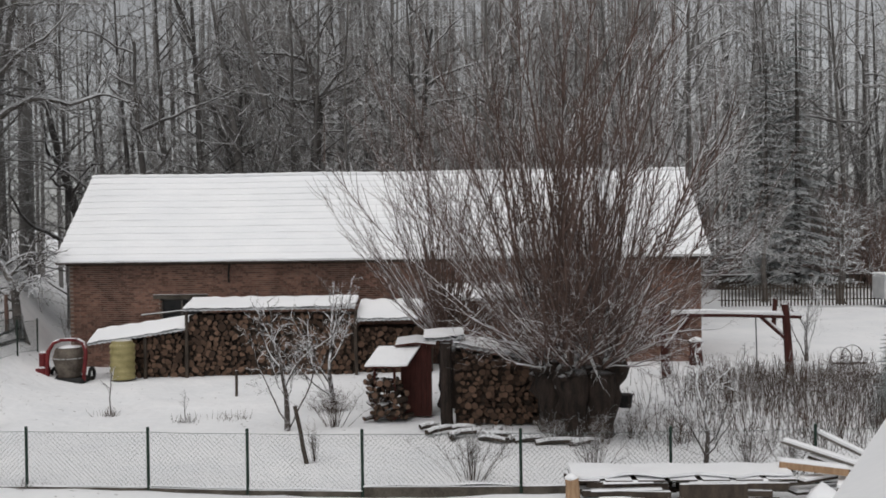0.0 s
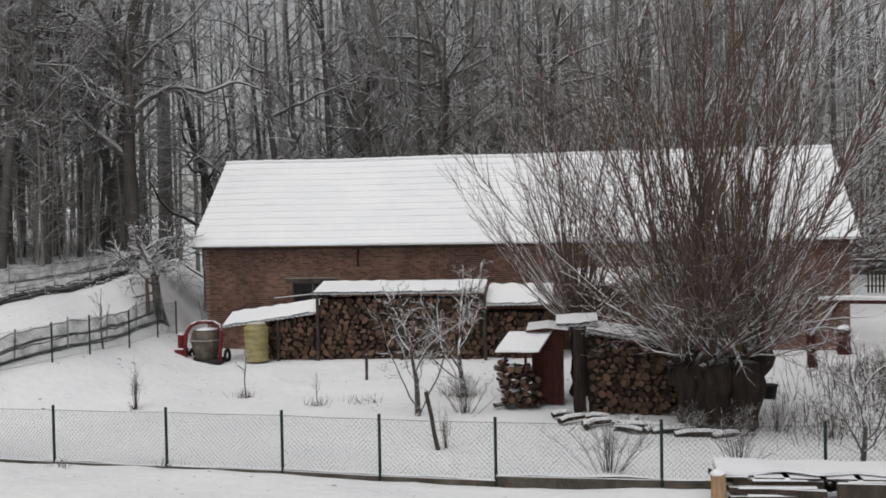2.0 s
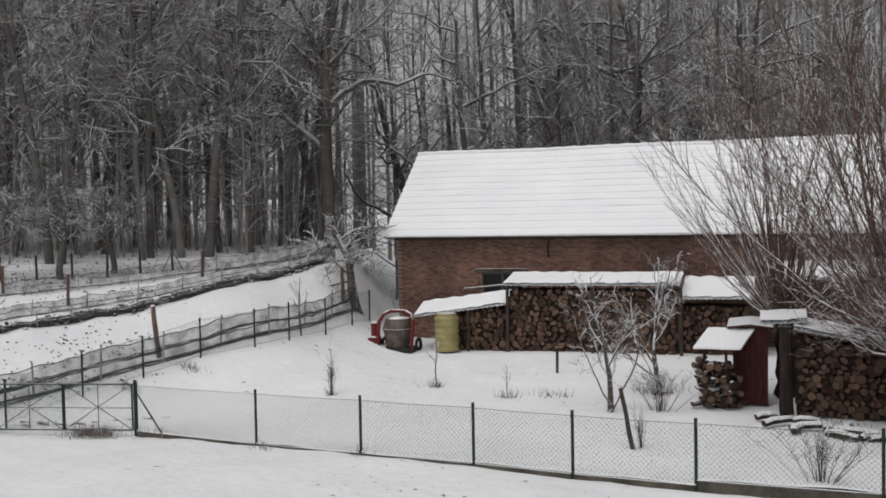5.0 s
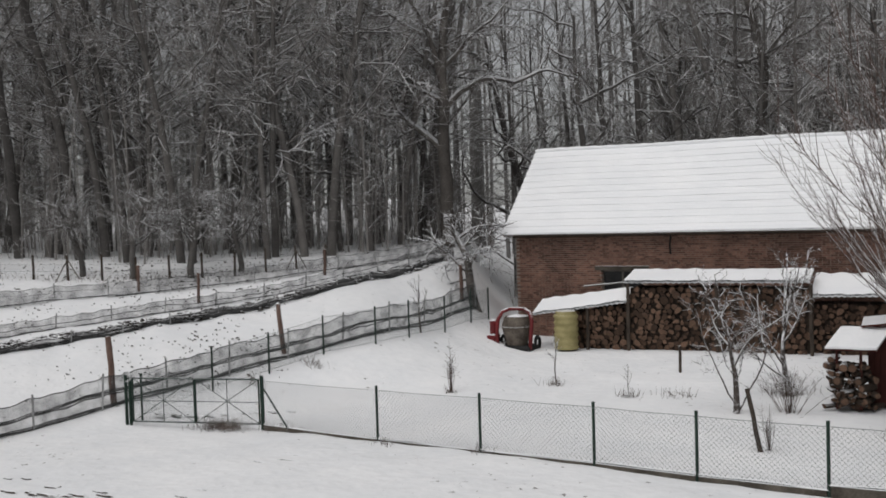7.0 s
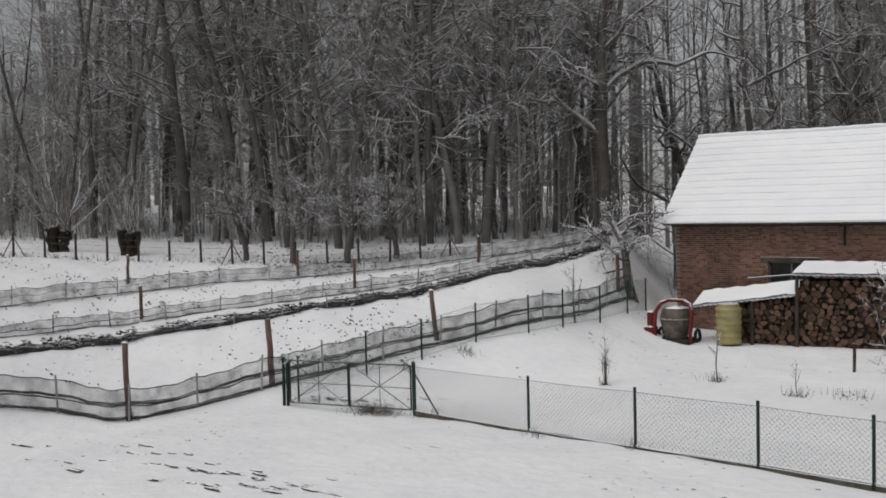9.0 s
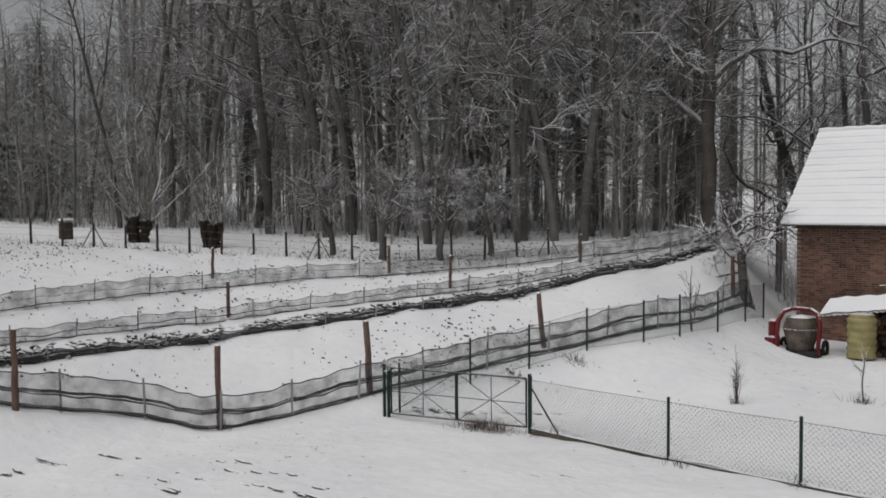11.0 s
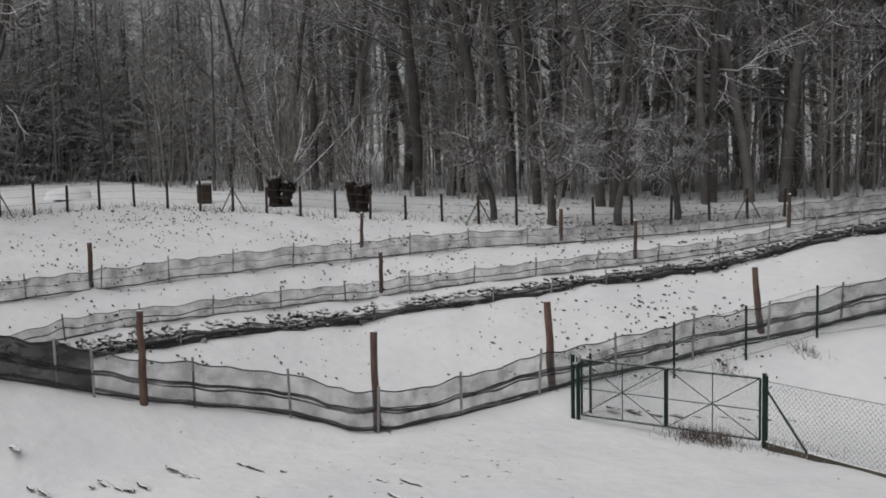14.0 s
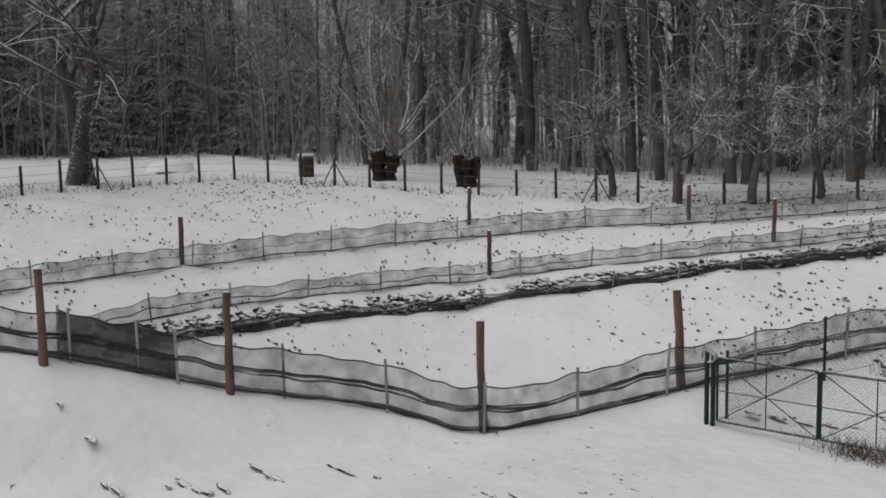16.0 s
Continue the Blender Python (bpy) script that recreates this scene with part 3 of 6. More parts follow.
# ---- concrete mixer and barrel ----
def build_mixer():
    mx = thing("cement_mixer", on(-13.3, 32.2, -0.14), "old red cement mixer with snow in its drum", "cement mixer")
    fr = MB()
    for sx in (-0.62, 0.62):
        fr.tube([(sx, -0.35, 0.1), (sx * 1.06, -0.3, 0.7), (sx * 1.05, -0.2, 1.1), (sx * 0.85, -0.08, 1.38), (sx * 0.5, 0, 1.48)], 0.07, 8)
    fr.tube([(-0.33, 0, 1.48), (0, 0, 1.5), (0.33, 0, 1.48)], 0.065, 8)
    part("frame", fr, RED_PAINT, mx, "bent red tube frame", smooth=True)
    dr, n = MB(), 18
    prof = [(0.24, 0.12), (0.36, 0.16), (0.53, 0.78), (0.56, 0.86), (0.54, 0.92), (0.45, 1.2), (0.47, 1.24), (0.42, 1.23), (0.38, 1.0)]
    for r, z in prof:
        dr.v += [(r * math.cos(2 * math.pi * k / n), r * math.sin(2 * math.pi * k / n), z) for k in range(n)]
    for i in range(len(prof) - 1):
        for k in range(n):
            a, b = i * n + k, i * n + (k + 1) % n
            dr.face(a, b, b + n, a + n)
    drum = part("drum", dr, DRUM_METAL, mx, "rusty grey mixing drum")
    rim = MB()
    rim.tube([(0.53 * math.cos(a), 0.53 * math.sin(a), 0.87) for a in np.linspace(0, 2 * math.pi, 25)], 0.03, 6)
    part("rim", rim, STAKE, drum, "pale drum ring")
    sc = MB()
    sc.lump((0, 0, 1.12), (0.43, 0.43, 0.2), random.Random(3), 12)
    part("snow_fill", sc, SNOW, drum, "snow heaped in the drum", smooth=True)
    mo = MB()
    mo.box((-0.88, -0.1, 0.32), (0.36, 0.5, 0.56), cut=0.05)
    mo.box((-0.84, -0.1, 0.85), (0.24, 0.4, 0.55), cut=0.06)
    part("motor_box", mo, RED_PAINT, mx, "dented red motor housing")
    base = MB()
    base.box((0, -0.05, 0.1), (1.3, 0.95, 0.22), cut=0.06)
    part("base", base, BLACK_RUBBER, mx, "black base bar")
    for sx in (-0.66, 0.66):
        w = MB()
        w.tube([(sx, 0.3 + 0.22 * math.cos(a), 0.25 + 0.22 * math.sin(a)) for a in np.linspace(0, 2 * math.pi, 17)], 0.06, 7)
        part("wheel", w, BLACK_RUBBER, mx, "black rubber wheel", smooth=True)


build_mixer()


def build_barrel():
    b, n = MB(), 20
    for i in range(25):
        f = i / 24
        r = 0.42 + 0.022 * math.sin(f * 2 * math.pi * 6) - 0.05 * (f > 0.93)
        b.v += [(r * math.cos(2 * math.pi * k / n), r * math.sin(2 * math.pi * k / n), 1.32 * f) for k in range(n)]
    for i in range(24):
        for k in range(n):
            p, q = i * n + k, i * n + (k + 1) % n
            b.face(p, q, q + n, p + n)
    b.face(*range(24 * n, 25 * n))
    th = thing("barrel", on(-11.55, 32.5, -0.02), "yellow ribbed plastic barrel against the firewood", "barrel")
    part("body", b, YELLOW, th, smooth=True)
    lid = MB()
    lid.tube([(0, 0, 1.3), (0, 0, 1.34), (0, 0, 1.35)], [0.34, 0.34, 0.28], 18)
    part("lid", lid, YELLOW, th)


build_barrel()


# ---- swing frame and the things near it ----
def build_swing():
    s = thing("swing_frame", on(9.25, 31.3, -0.2), "rustic red-brown log swing frame dusted with snow", "swing frame")
    bm = MB()
    bm.tube([(-2.0, -0.1, 2.35), (0, 0.05, 2.31), (2.45, 0.3, 2.2)], [0.1, 0.1, 0.09], 9)
    part("beam", bm, RED_WOOD, s, "heavy log crossbeam")
    sn = MB()
    sn.tube([(-1.98, -0.1, 2.44), (-0.8, 0, 2.44), (0, 0.05, 2.4), (1.2, 0.15, 2.35), (2.42, 0.3, 2.29)], [0.05, 0.075, 0.06, 0.075, 0.05], 7)
    part("snow_layer", sn, SNOW, s, smooth=True)
    for x0, x1, top in ((2.1, 1.9, 2.62), (-2.05, -2.2, 2.7)):
        l = MB()
        l.tube([(x0, 0.28, -0.3), ((x0 + x1) / 2, 0.25, 1.2), (x1, 0.22, top)], [0.16, 0.14, 0.12], 9)
        part("leg", l, RED_WOOD, s)
    st = MB()
    st.tube([(1.55, 0.32, 1.9), (1.62, 0.35, 2.78)], 0.08, 8)
    part("stub_post", st, RED_WOOD, s)
    for a, b in (((1.0, 0.18, 2.28), (2.0, 0.28, 1.4)), ((-1.3, -0.05, 2.3), (-2.15, 0.0, 1.2))):
        k = MB()
        k.tube([a, b], 0.07, 8)
        part("brace", k, RED_WOOD, s)
        k2 = MB()
        k2.tube([(a[0], a[1], a[2] + 0.07), (b[0], b[1], b[2] + 0.09)], 0.04, 6)
        part("snow_layer", k2, SNOW, s, smooth=True)
    ro = MB()
    ro.tube([(0.9, 0.15, 2.2), (0.92, 0.1, 0.3)], 0.02, 6)
    part("rope", ro, CORD, s, "hanging dark rope")


build_swing()
bk = MB()
bk.tube([(0, 0, 0.25), (0, 0, 0.62)], [0.19, 0.24], 12)
bk.tube([(0, 0, 0.6), (0, 0, 0.63)], [0.26, 0.26], 12)
solid("bucket", bk, BLACK_RUBBER, "dark bucket standing among dry stems", "bucket", on(5.05, 27.3, -0.24))
stp = upright("stump", 8.9, 34.6, 0.85, 0.24, RED_WOOD, "short thick stump with a snow cap beside the barn", "stump", n=10, cap=True)


def build_rake():
    rk = thing("hay_rake", on(14.0, 33.6), "rusty old hay rake with two spoked wheels", "hay rake")
    for x, y in ((-0.3, -0.3), (0.35, 0.35)):
        w = MB()
        w.tube([(x + 0.36 * math.cos(a), y, 0.36 + 0.36 * math.sin(a)) for a in np.linspace(0, 2 * math.pi, 25)], 0.022, 6)
        for k in range(8):
            a = k * math.pi / 4
            w.tube([(x, y, 0.36), (x + 0.36 * math.cos(a), y, 0.36 + 0.36 * math.sin(a))], 0.01, 4)
        part("wheel", w, DARK_WOOD, rk, "spoked iron wheel")
    ax = MB()
    ax.tube([(-0.3, -0.3, 0.36), (0.35, 0.35, 0.36)], 0.03, 6)
    ax.box((0.05, 0, 0.14), (1.2, 0.4, 0.1), cut=0.02)
    part("axle", ax, DARK_WOOD, rk)


build_rake()


def build_picket():
    f = thing("picket_fence", on(19, 61), "dark wooden picket fence across the snowy meadow", "fence")
    for i in range(52):
        x = -2.0 + i * 0.22
        p = MB()
        p.v = [(x - 0.05, -0.015, 0.05), (x + 0.05, -0.015, 0.05), (x + 0.05, -0.015, 1.35), (x, -0.015, 1.5), (x - 0.05, -0.015, 1.35)]
        p.v += [(a, 0.015, c) for a, _, c in p.v]
        p.face(0, 1, 2, 3, 4)
        p.face(9, 8, 7, 6, 5)
        for k in range(5):
            j = (k + 1) % 5
            p.face(j, k, k + 5, j + 5)
        part("picket", p, DARK_WOOD, f)
    for z in (0.45, 1.15):
        r = MB()
        r.box((3.6, 0.06, z), (11.6, 0.06, 0.07))
        part("rail", r, DARK_WOOD, f)
    b = thing("board_fence", on(20, 80), "low dark board wall with a snowy top behind the pickets", "fence")
    m = MB()
    m.box((5.0, 0, 0.6), (18, 0.08, 1.2))
    part("panel", m, DARK_WOOD, b)
    c = MB()
    c.box((5.0, 0, 1.24), (18, 0.2, 0.08), cut=0.02)
    part("snow_layer", c, SNOW, b)
    v = thing("trailer", on(28.6, 60), "pale parked trailer box half hidden by the spruce", "trailer")
    bd = MB()
    bd.box((0, 0, 1.3), (4.2, 2, 1.5), cut=0.12)
    part("body", bd, PALE_PAINT, v)
    wd = MB()
    wd.box((-1.5, -1.01, 1.35), (0.7, 0.03, 0.55), cut=0.01)
    part("window", wd, GLASS_DARK, v, "small dark window")
    for x in (-1.2, 1.2):
        w = MB()
        w.tube([(x, -1.0, 0.32), (x, -0.75, 0.32)], 0.32, 14)
        part("wheel", w, BLACK_RUBBER, v)
    sn = MB()
    sn.box((0, 0, 2.09), (4.25, 2.05, 0.1), cut=0.04)
    part("snow_layer", sn, SNOW, v)


build_picket()


# ---- near timber: snowed-in pallets, beams and planks ----
def build_pallets():
    rnd = random.Random(12)
    s = thing("timber_stack", on(4.3, 17.2), "stack of weathered pallets and beams under snow", "timber stack")
    for lvl in range(4):
        z = 0.06 + lvl * 0.135
        for k in range(4):
            ln = rnd.uniform(1.5, 2.1)
            x = -1.0 + (k % 2) * 1.95 + rnd.uniform(-0.1, 0.1)
            b = MB()
            b.box((x, -0.35 + 0.75 * (k // 2) + rnd.uniform(-0.08, 0.08), z), (ln, 0.12, 0.12), pose(0, 0, 0, 0, rnd.uniform(-1.5, 1.5), rnd.uniform(-3, 3)), cut=0.012)
            part("beam", b, DARK_WOOD, s)
            c = MB()
            c.box((x, -0.37 + 0.75 * (k // 2), z + 0.075), (ln * rnd.uniform(0.6, 0.98), 0.13, 0.035), pose(0, 0, 0, 0, rnd.uniform(-1.5, 1.5), rnd.uniform(-3, 3)), cut=0.012)
            part("snow_layer", c, SNOW, s)
    for k in range(7):
        p = MB()
        p.box((-1.75 + 0.6 * k, 0.05, 0.57), (0.5, 0.95, 0.03), cut=0.006)
        part("plank", p, DARK_WOOD, s)
    top = MB()
    top.slab([[(x, y, 0.67 + 0.05 * noise.noise((x * 1.4, y * 1.4, 1))) for y in (0.55, 0.35, 0.1, -0.12, -0.3 + 0.22 * noise.noise((x * 1.5, 0, 0)))] for x in np.linspace(-2.0, 2.1, 60)], 0.05)
    part("snow_blanket", top, SNOW, s, "smooth blanket of snow")
    fr = MB()
    fr.box((0.55, -0.57, 0.42), (1.25, 0.05, 0.26), cut=0.01)
    part("board", fr, DARK_WOOD, s, "dark brown board face")
    upright("round_post", 2.27, 16.75, 0.66, 0.13, NEW_WOOD, "thick pale sawn post end capped with snow", "post", n=12, cap=True)
    p = thing("plank_pile", on(7.1, 17.6), "loose planks and slabs piled crosswise under snow", "plank pile")
    for k, (a, b, w, m) in enumerate((((-0.5, 0.5, 1.0), (0.8, -0.8, 0.7), 0.17, GREY_WOOD), ((0.25, 0.9, 1.12), (1.0, -0.5, 0.78), 0.14, GREY_WOOD), ((-0.8, -0.2, 0.72), (0.35, -0.62, 0.66), 0.2, NEW_WOOD), ((-0.1, 0.15, 0.78), (0.9, -1.0, 0.55), 0.16, DARK_WOOD), ((-0.5, -0.5, 0.45), (1.0, 0.1, 0.5), 0.2, DARK_WOOD), ((-0.6, -0.3, 0.2), (1.1, 0.1, 0.2), 0.3, DARK_WOOD), ((0.1, -0.9, 0.4), (0.9, 0.9, 0.55), 0.16, GREY_WOOD))):
        a, b = Vector(a), Vector(b)
        q = (b - a).to_track_quat("X", "Z").to_matrix().to_4x4()
        mb = MB()
        mb.box((a + b) / 2, ((b - a).length, w, 0.06 if k != 2 else 0.14), q, cut=0.01)
        part("plank", mb, m, p)
        sn = MB()
        sn.box((a + b) / 2 + Vector((0, 0, 0.055 if k != 2 else 0.09)), ((b - a).length * 0.96, w * 0.95, 0.045), q, cut=0.015)
        part("snow_layer", sn, SNOW, p)
    hut = thing("tarp_heap", on(6.85, 16.7), "snow-covered heap of boards", "heap")
    h = MB()
    h.lump((0, 0, -0.05), (0.42, 0.45, 0.6), random.Random(2), 10)
    part("snow_blanket", h, SNOW, hut, smooth=True)


build_pallets()


def build_own_roof():
    """The snowy verge of the house from which the view is had."""
    r = thing("house_roof", (0, 0, 0), "snow-covered roof slope of the house in front", "roof", kind="structure")
    a, b = Vector((3.01, 5.2, 3.95)), Vector((1.68, 2.63, 4.14))
    out = Vector((2.6, -1.3, 1.5))
    m = MB()
    m.slab([[a + (b - a) * f + out * k for k in (0, 0.25, 0.6, 1)] for f in np.linspace(-0.8, 1.2, 12)], 0.12)
    part("snow_blanket", m, SNOW_ROOF, r)


build_own_roof()


# ---- fences ----
MESH_TOP = 1.2


def chain_panel(a, b, za, zb, h, gap=0.1):
    """Woven wire between two posts: straight wires both ways, and the line wires."""
    m = MB()
    a, b = Vector((*a, za)), Vector((*b, zb))
    ln = (b - a).length
    u = (b - a) / ln
    r = 0.0026
    for s in (1, -1):
        d = -h
        while d < ln:
            x0, x1 = max(d, 0.0), min(d + h, ln)
            if x1 - x0 > 0.02:
                z0, z1 = x0 - d, x1 - d
                if s < 0:
                    z0, z1 = h - z0, h - z1
                m.tube([a + u * x0 + Vector((0, 0.004 * s, z0)), a + u * x1 + Vector((0, 0.004 * s, z1))], r, 3, False)
            d += gap
    for z in (0.02, h):
        m.tube([a + Vector((0, 0, z)), a + u * ln * 0.5 + Vector((0, 0, z - 0.015)), b + Vector((0, 0, z))], 0.005, 4, False)
    return m


GARDEN = [(-15.5, 20.1), (-11.55, 19.15), (-8.78, 18.78), (-6.18, 18.58), (-4.08, 18.32), (-1.74, 18.15), (1.42, 18.1), (4.4, 18.15), (7.3, 18.25), (10.4, 18.4)]


def build_garden_fence():
    f = thing("garden_fence", (0, 0, 0), "green chain-link garden fence on a low concrete kerb", "fence")
    for i, (x, y) in enumerate(GARDEN):
        p = MB()
        z = ground_z(x, y)
        p.tube([(x, y, z - 0.2), (x, y, z + 1.27)], 0.032, 8)
        p.tube([(x, y, z + 1.26), (x, y, z + 1.31)], [0.036, 0.028], 8)
        part("post", p, GREEN_METAL, f)
        if i:
            a, b = GARDEN[i - 1], (x, y)
            part("wire_mesh", chain_panel(a, b, ground_z(*a) + 0.05, z + 0.05, MESH_TOP - 0.05), WIRE, f)
    for i, (a, b) in enumerate(zip(GARDEN, GARDEN[1:])):
        a, b = Vector((*a, ground_z(*a))), Vector((*b, ground_z(*b)))
        q = (b - a).to_track_quat("X", "Z").to_matrix().to_4x4()
        tall = 0.16 if i >= 5 else 0.07
        k = MB()
        k.box((a + b) / 2 + Vector((0, 0.0, tall / 2 - 0.06)), ((b - a).length - 0.06, 0.07, tall + 0.12), q, cut=0.01)
        part("kerb", k, CONCRETE, f, "mossy concrete kerb slab")
        s = MB()
        n = 14
        rows = []
        for j in range(n + 1):
            p = a + (b - a) * (j / n)
            w = 0.035 + 0.03 * noise.noise((p.x * 1.5, p.y, 3))
            top = tall + 0.02 + 0.05 * noise.noise((p.x * 0.8, 7, 1))
            rows.append([(p.x, p.y - w, top + a.z), (p.x, p.y + 0.02, top + 0.03 + a.z), (p.x, p.y + 0.5, 0.01 + a.z)])
        s.grid([r[::-1] for r in rows])
        part("snow_drift", s, SNOW, f, "snow banked against the kerb", smooth=True)
    st = MB()
    st.tube([(-15.5, 20.1, 0.85), (-14.55, 19.85, -0.15)], 0.022, 7)
    part("brace", st, GREEN_METAL, f, "slanted green brace of the end post")


build_garden_fence()


def build_gate():
    gl, gr = Vector((-19.25, 19.28, 0)), Vector((-15.55, 20.12, 0))
    g = thing("garden_gate", (gl.x, gl.y, ground_z(gl.x, gl.y)), "double green steel garden gate with wire infill", "gate")
    u = (gr - gl)
    ln = u.length
    u.normalize()
    for x in (-0.12, 0.0, ln):
        p = MB()
        q = u * x
        p.tube([(q.x, q.y, -0.2), (q.x, q.y, 1.33)], 0.045, 8)
        part("post", p, GREEN_METAL, g)
    for x0, x1 in ((0.08, ln / 2 - 0.02), (ln / 2 + 0.02, ln - 0.08)):
        leaf = MB()
        P = lambda x, z: (u.x * x, u.y * x, z)
        z0, z1 = 0.06, 1.22
        for a, b in (((x0, z0), (x1, z0)), ((x0, z1), (x1, z1)), ((x0, z0), (x0, z1)), ((x1, z0), (x1, z1)), ((x0, 0.62), (x1, 0.62))):
            leaf.tube([P(*a), P(*b)], 0.024 if a[1] != 0.62 else 0.012, 6)
        xm = (x0 + x1) / 2
        lf = part("leaf", leaf, GREEN_METAL, g, "green steel gate leaf")
        cr = MB()
        for a, b in (((x0, z0), (x1, z1)), ((x0, z1), (x1, z0)), ((xm, z0), (xm, z1))):
            cr.tube([P(*a), P(*b)], 0.011, 5)
        part("cross_bar", cr, GREEN_METAL, lf)
        part("wire_mesh", chain_panel(P(x0, 0)[:2], P(x1, 0)[:2], z0, z0, z1 - z0, 0.07), WIRE, lf)
    r = MB()
    for k in range(3):
        r.tube([(-0.08 + (0.14 + 0.01 * k) * math.cos(a), 0.02 * k - 0.05, 1.22 + (0.1 + 0.01 * k) * math.sin(a) + 0.02 * k) for a in np.linspace(0, 2 * math.pi, 15)], 0.018, 5)
    ob = solid("rope_coil", r, STAKE, "coil of pale rope hung on the gate post", "rope", (gl.x, gl.y, ground_z(gl.x, gl.y)))
    rnd = random.Random(3)
    for k in range(9):
        x = 0.3 + k * 0.36
        sill = MB()
        sill.lump((0, 0, 0), (0.22, 0.07, 0.07), rnd, 6)
        solid("kerb_stone", sill, CONCRETE, "broken dark kerb stone in the snow behind the gate", "stone", (gl.x + u.x * x, gl.y + 1.2 + u.y * x + 0.18 * k - 0.5, ground_z(gl.x + u.x * x, gl.y + 1.2) - 0.02), "kerb stones")


build_gate()

SIDE = [(-19.3, 19.75), (-18.8, 22.1), (-17.95, 23.7), (-17.1, 25.4), (-16.05, 26.85), (-15.6, 28.3), (-15.3, 30.4), (-15.2, 32.4), (-15.15, 33.9)]


def build_side_fence():
    f = thing("side_fence", (0, 0, 0), "green chain-link fence along the garden's edge", "fence")
    for i, (x, y) in enumerate(SIDE):
        z = ground_z(x, y)
        p = MB()
        p.tube([(x, y, z - 0.2), (x, y, z + 1.22)], 0.03, 8)
        part("post", p, GREEN_METAL, f)
        if i:
            a = SIDE[i - 1]
            part("wire_mesh", chain_panel(a, (x, y), ground_z(*a) + 0.05, z + 0.05, 1.1, 0.09), WIRE, f)


build_side_fence()


def net_fence(name, pts, h, gap, label, bands, seed, mat_net=None, stake_r=0.028, sag=0.05, lean=0.0):
    """Netting hung on stakes: a wavy sheet with cords along it, sagging between the stakes."""
    rnd = random.Random(seed)
    f = thing(name, (0, 0, 0), label, "net fence", "net fences in the field")
    line = along(pts, 0.16)
    per = max(2, int(gap / 0.16))
    tops, levels = [], 8
    rows = []
    hs = [h * rnd.uniform(0.94, 1.06) for _ in range(len(line) // per + 2)]
    for i, (x, y) in enumerate(line):
        k, fr = divmod(i, per)
        fr /= per
        top = hs[k] * (1 - fr) + hs[k + 1] * fr - sag * 4 * fr * (1 - fr) - 0.05 * abs(math.sin(i * 0.62 + 2 * noise.noise((i * 0.07, seed, 0)))) ** 1.5 - 0.03 * noise.noise((i * 0.21, seed, 7))
        z = ground_z(x, y)
        dx, dy = (line[min(i + 1, len(line) - 1)][0] - line[max(i - 1, 0)][0], line[min(i + 1, len(line) - 1)][1] - line[max(i - 1, 0)][1])
        l = math.hypot(dx, dy) or 1
        nx, ny = -dy / l, dx / l
        r = []
        for j in range(levels + 1):
            v = j / levels
            o = 0.1 * noise.noise((i * 0.13, v * 2.2, seed)) * (1 - abs(2 * v - 1)) * 2 + 0.045 * noise.noise((i * 0.45 + v * 3, v * 5, seed))
            r.append((x + nx * o, y + ny * o, z - 0.03 + top * v))
        rows.append(r)
    m = MB()
    m.grid(rows)
    part("netting", m, mat_net or NET, f, "translucent sagging netting", smooth=True)
    for v, th in bands:
        c = MB()
        j = int(v * levels)
        fr = v * levels - j
        cp = []
        for i, r in enumerate(rows):
            a, b = Vector(r[j]), Vector(r[min(j + 1, levels)])
            p = a.lerp(b, fr)
            p.z += (0.06 * noise.noise((i * 0.09, v * 9, seed + 2)) + 0.035 * noise.noise((i * 0.33, v * 9, seed + 5))) * (v < 0.95)
            cp.append(p)
        if th < 0.02:
            c.tube(cp, th, 4)
            part("cord", c, CORD, f)
        else:
            c.grid([[(p.x, p.y, p.z - th * (0.8 + 0.5 * noise.noise((i * 0.13, v, 4)))), (p.x + 0.02, p.y - 0.02, p.z), (p.x, p.y, p.z + th * (0.8 + 0.5 * noise.noise((i * 0.17, v, 8))))] for i, p in enumerate(cp)])
            part("fold", c, NET_DENSE, f, "dark doubled fold of the net")
    for i in range(0, len(line), per):
        x, y = line[i]
        z = ground_z(x, y)
        s = MB()
        lx, ly = rnd.uniform(-0.04, 0.04), rnd.uniform(-0.04, 0.04)
        s.tube([(x - 0.02, y - 0.03, z - 0.1), (x + lx, y - 0.03 + ly, z + hs[i // per] + 0.06)], stake_r, 6)
        part("stake", s, STAKE, f)
    return f


N1 = [(-31, 4), (-28.6, 6.8), (-26.95, 9.0), (-26.45, 10.05), (-25.72, 11.12), (-24.8, 12.4), (-24.4, 13.2), (-23.68, 14.3), (-22.8, 15.25), (-21.55, 15.6), (-21.2, 17.05), (-20.88, 18.6), (-20.42, 19.8), (-19.94, 20.97), (-19.28, 22.26), (-18.5, 23.73), (-17.8, 24.85), (-16.9, 26.3), (-16.0, 28.4), (-15.75, 31.6), (-15.6, 33.9)]
N2A = [(-27.0, 10.3), (-27.5, 12.3), (-27.5, 13.9), (-27.0, 17.4), (-26.3, 19.8), (-25.4, 21.6), (-24.4, 23.3), (-23.45, 24.9), (-22.5, 26.3), (-21.0, 28.5), (-19.6, 32.5), (-18.7, 35.6), (-18.2, 37.4)]
N2B = [(-26.4, 11.0), (-26.55, 12.4), (-26.35, 14.9), (-25.95, 16.7), (-25.35, 19.1), (-24.5, 20.8), (-23.6, 22.5), (-22.8, 24.1), (-21.9, 25.5), (-20.5, 27.5), (-19.1, 31.6), (-18.3, 34.8), (-17.8, 36.6)]
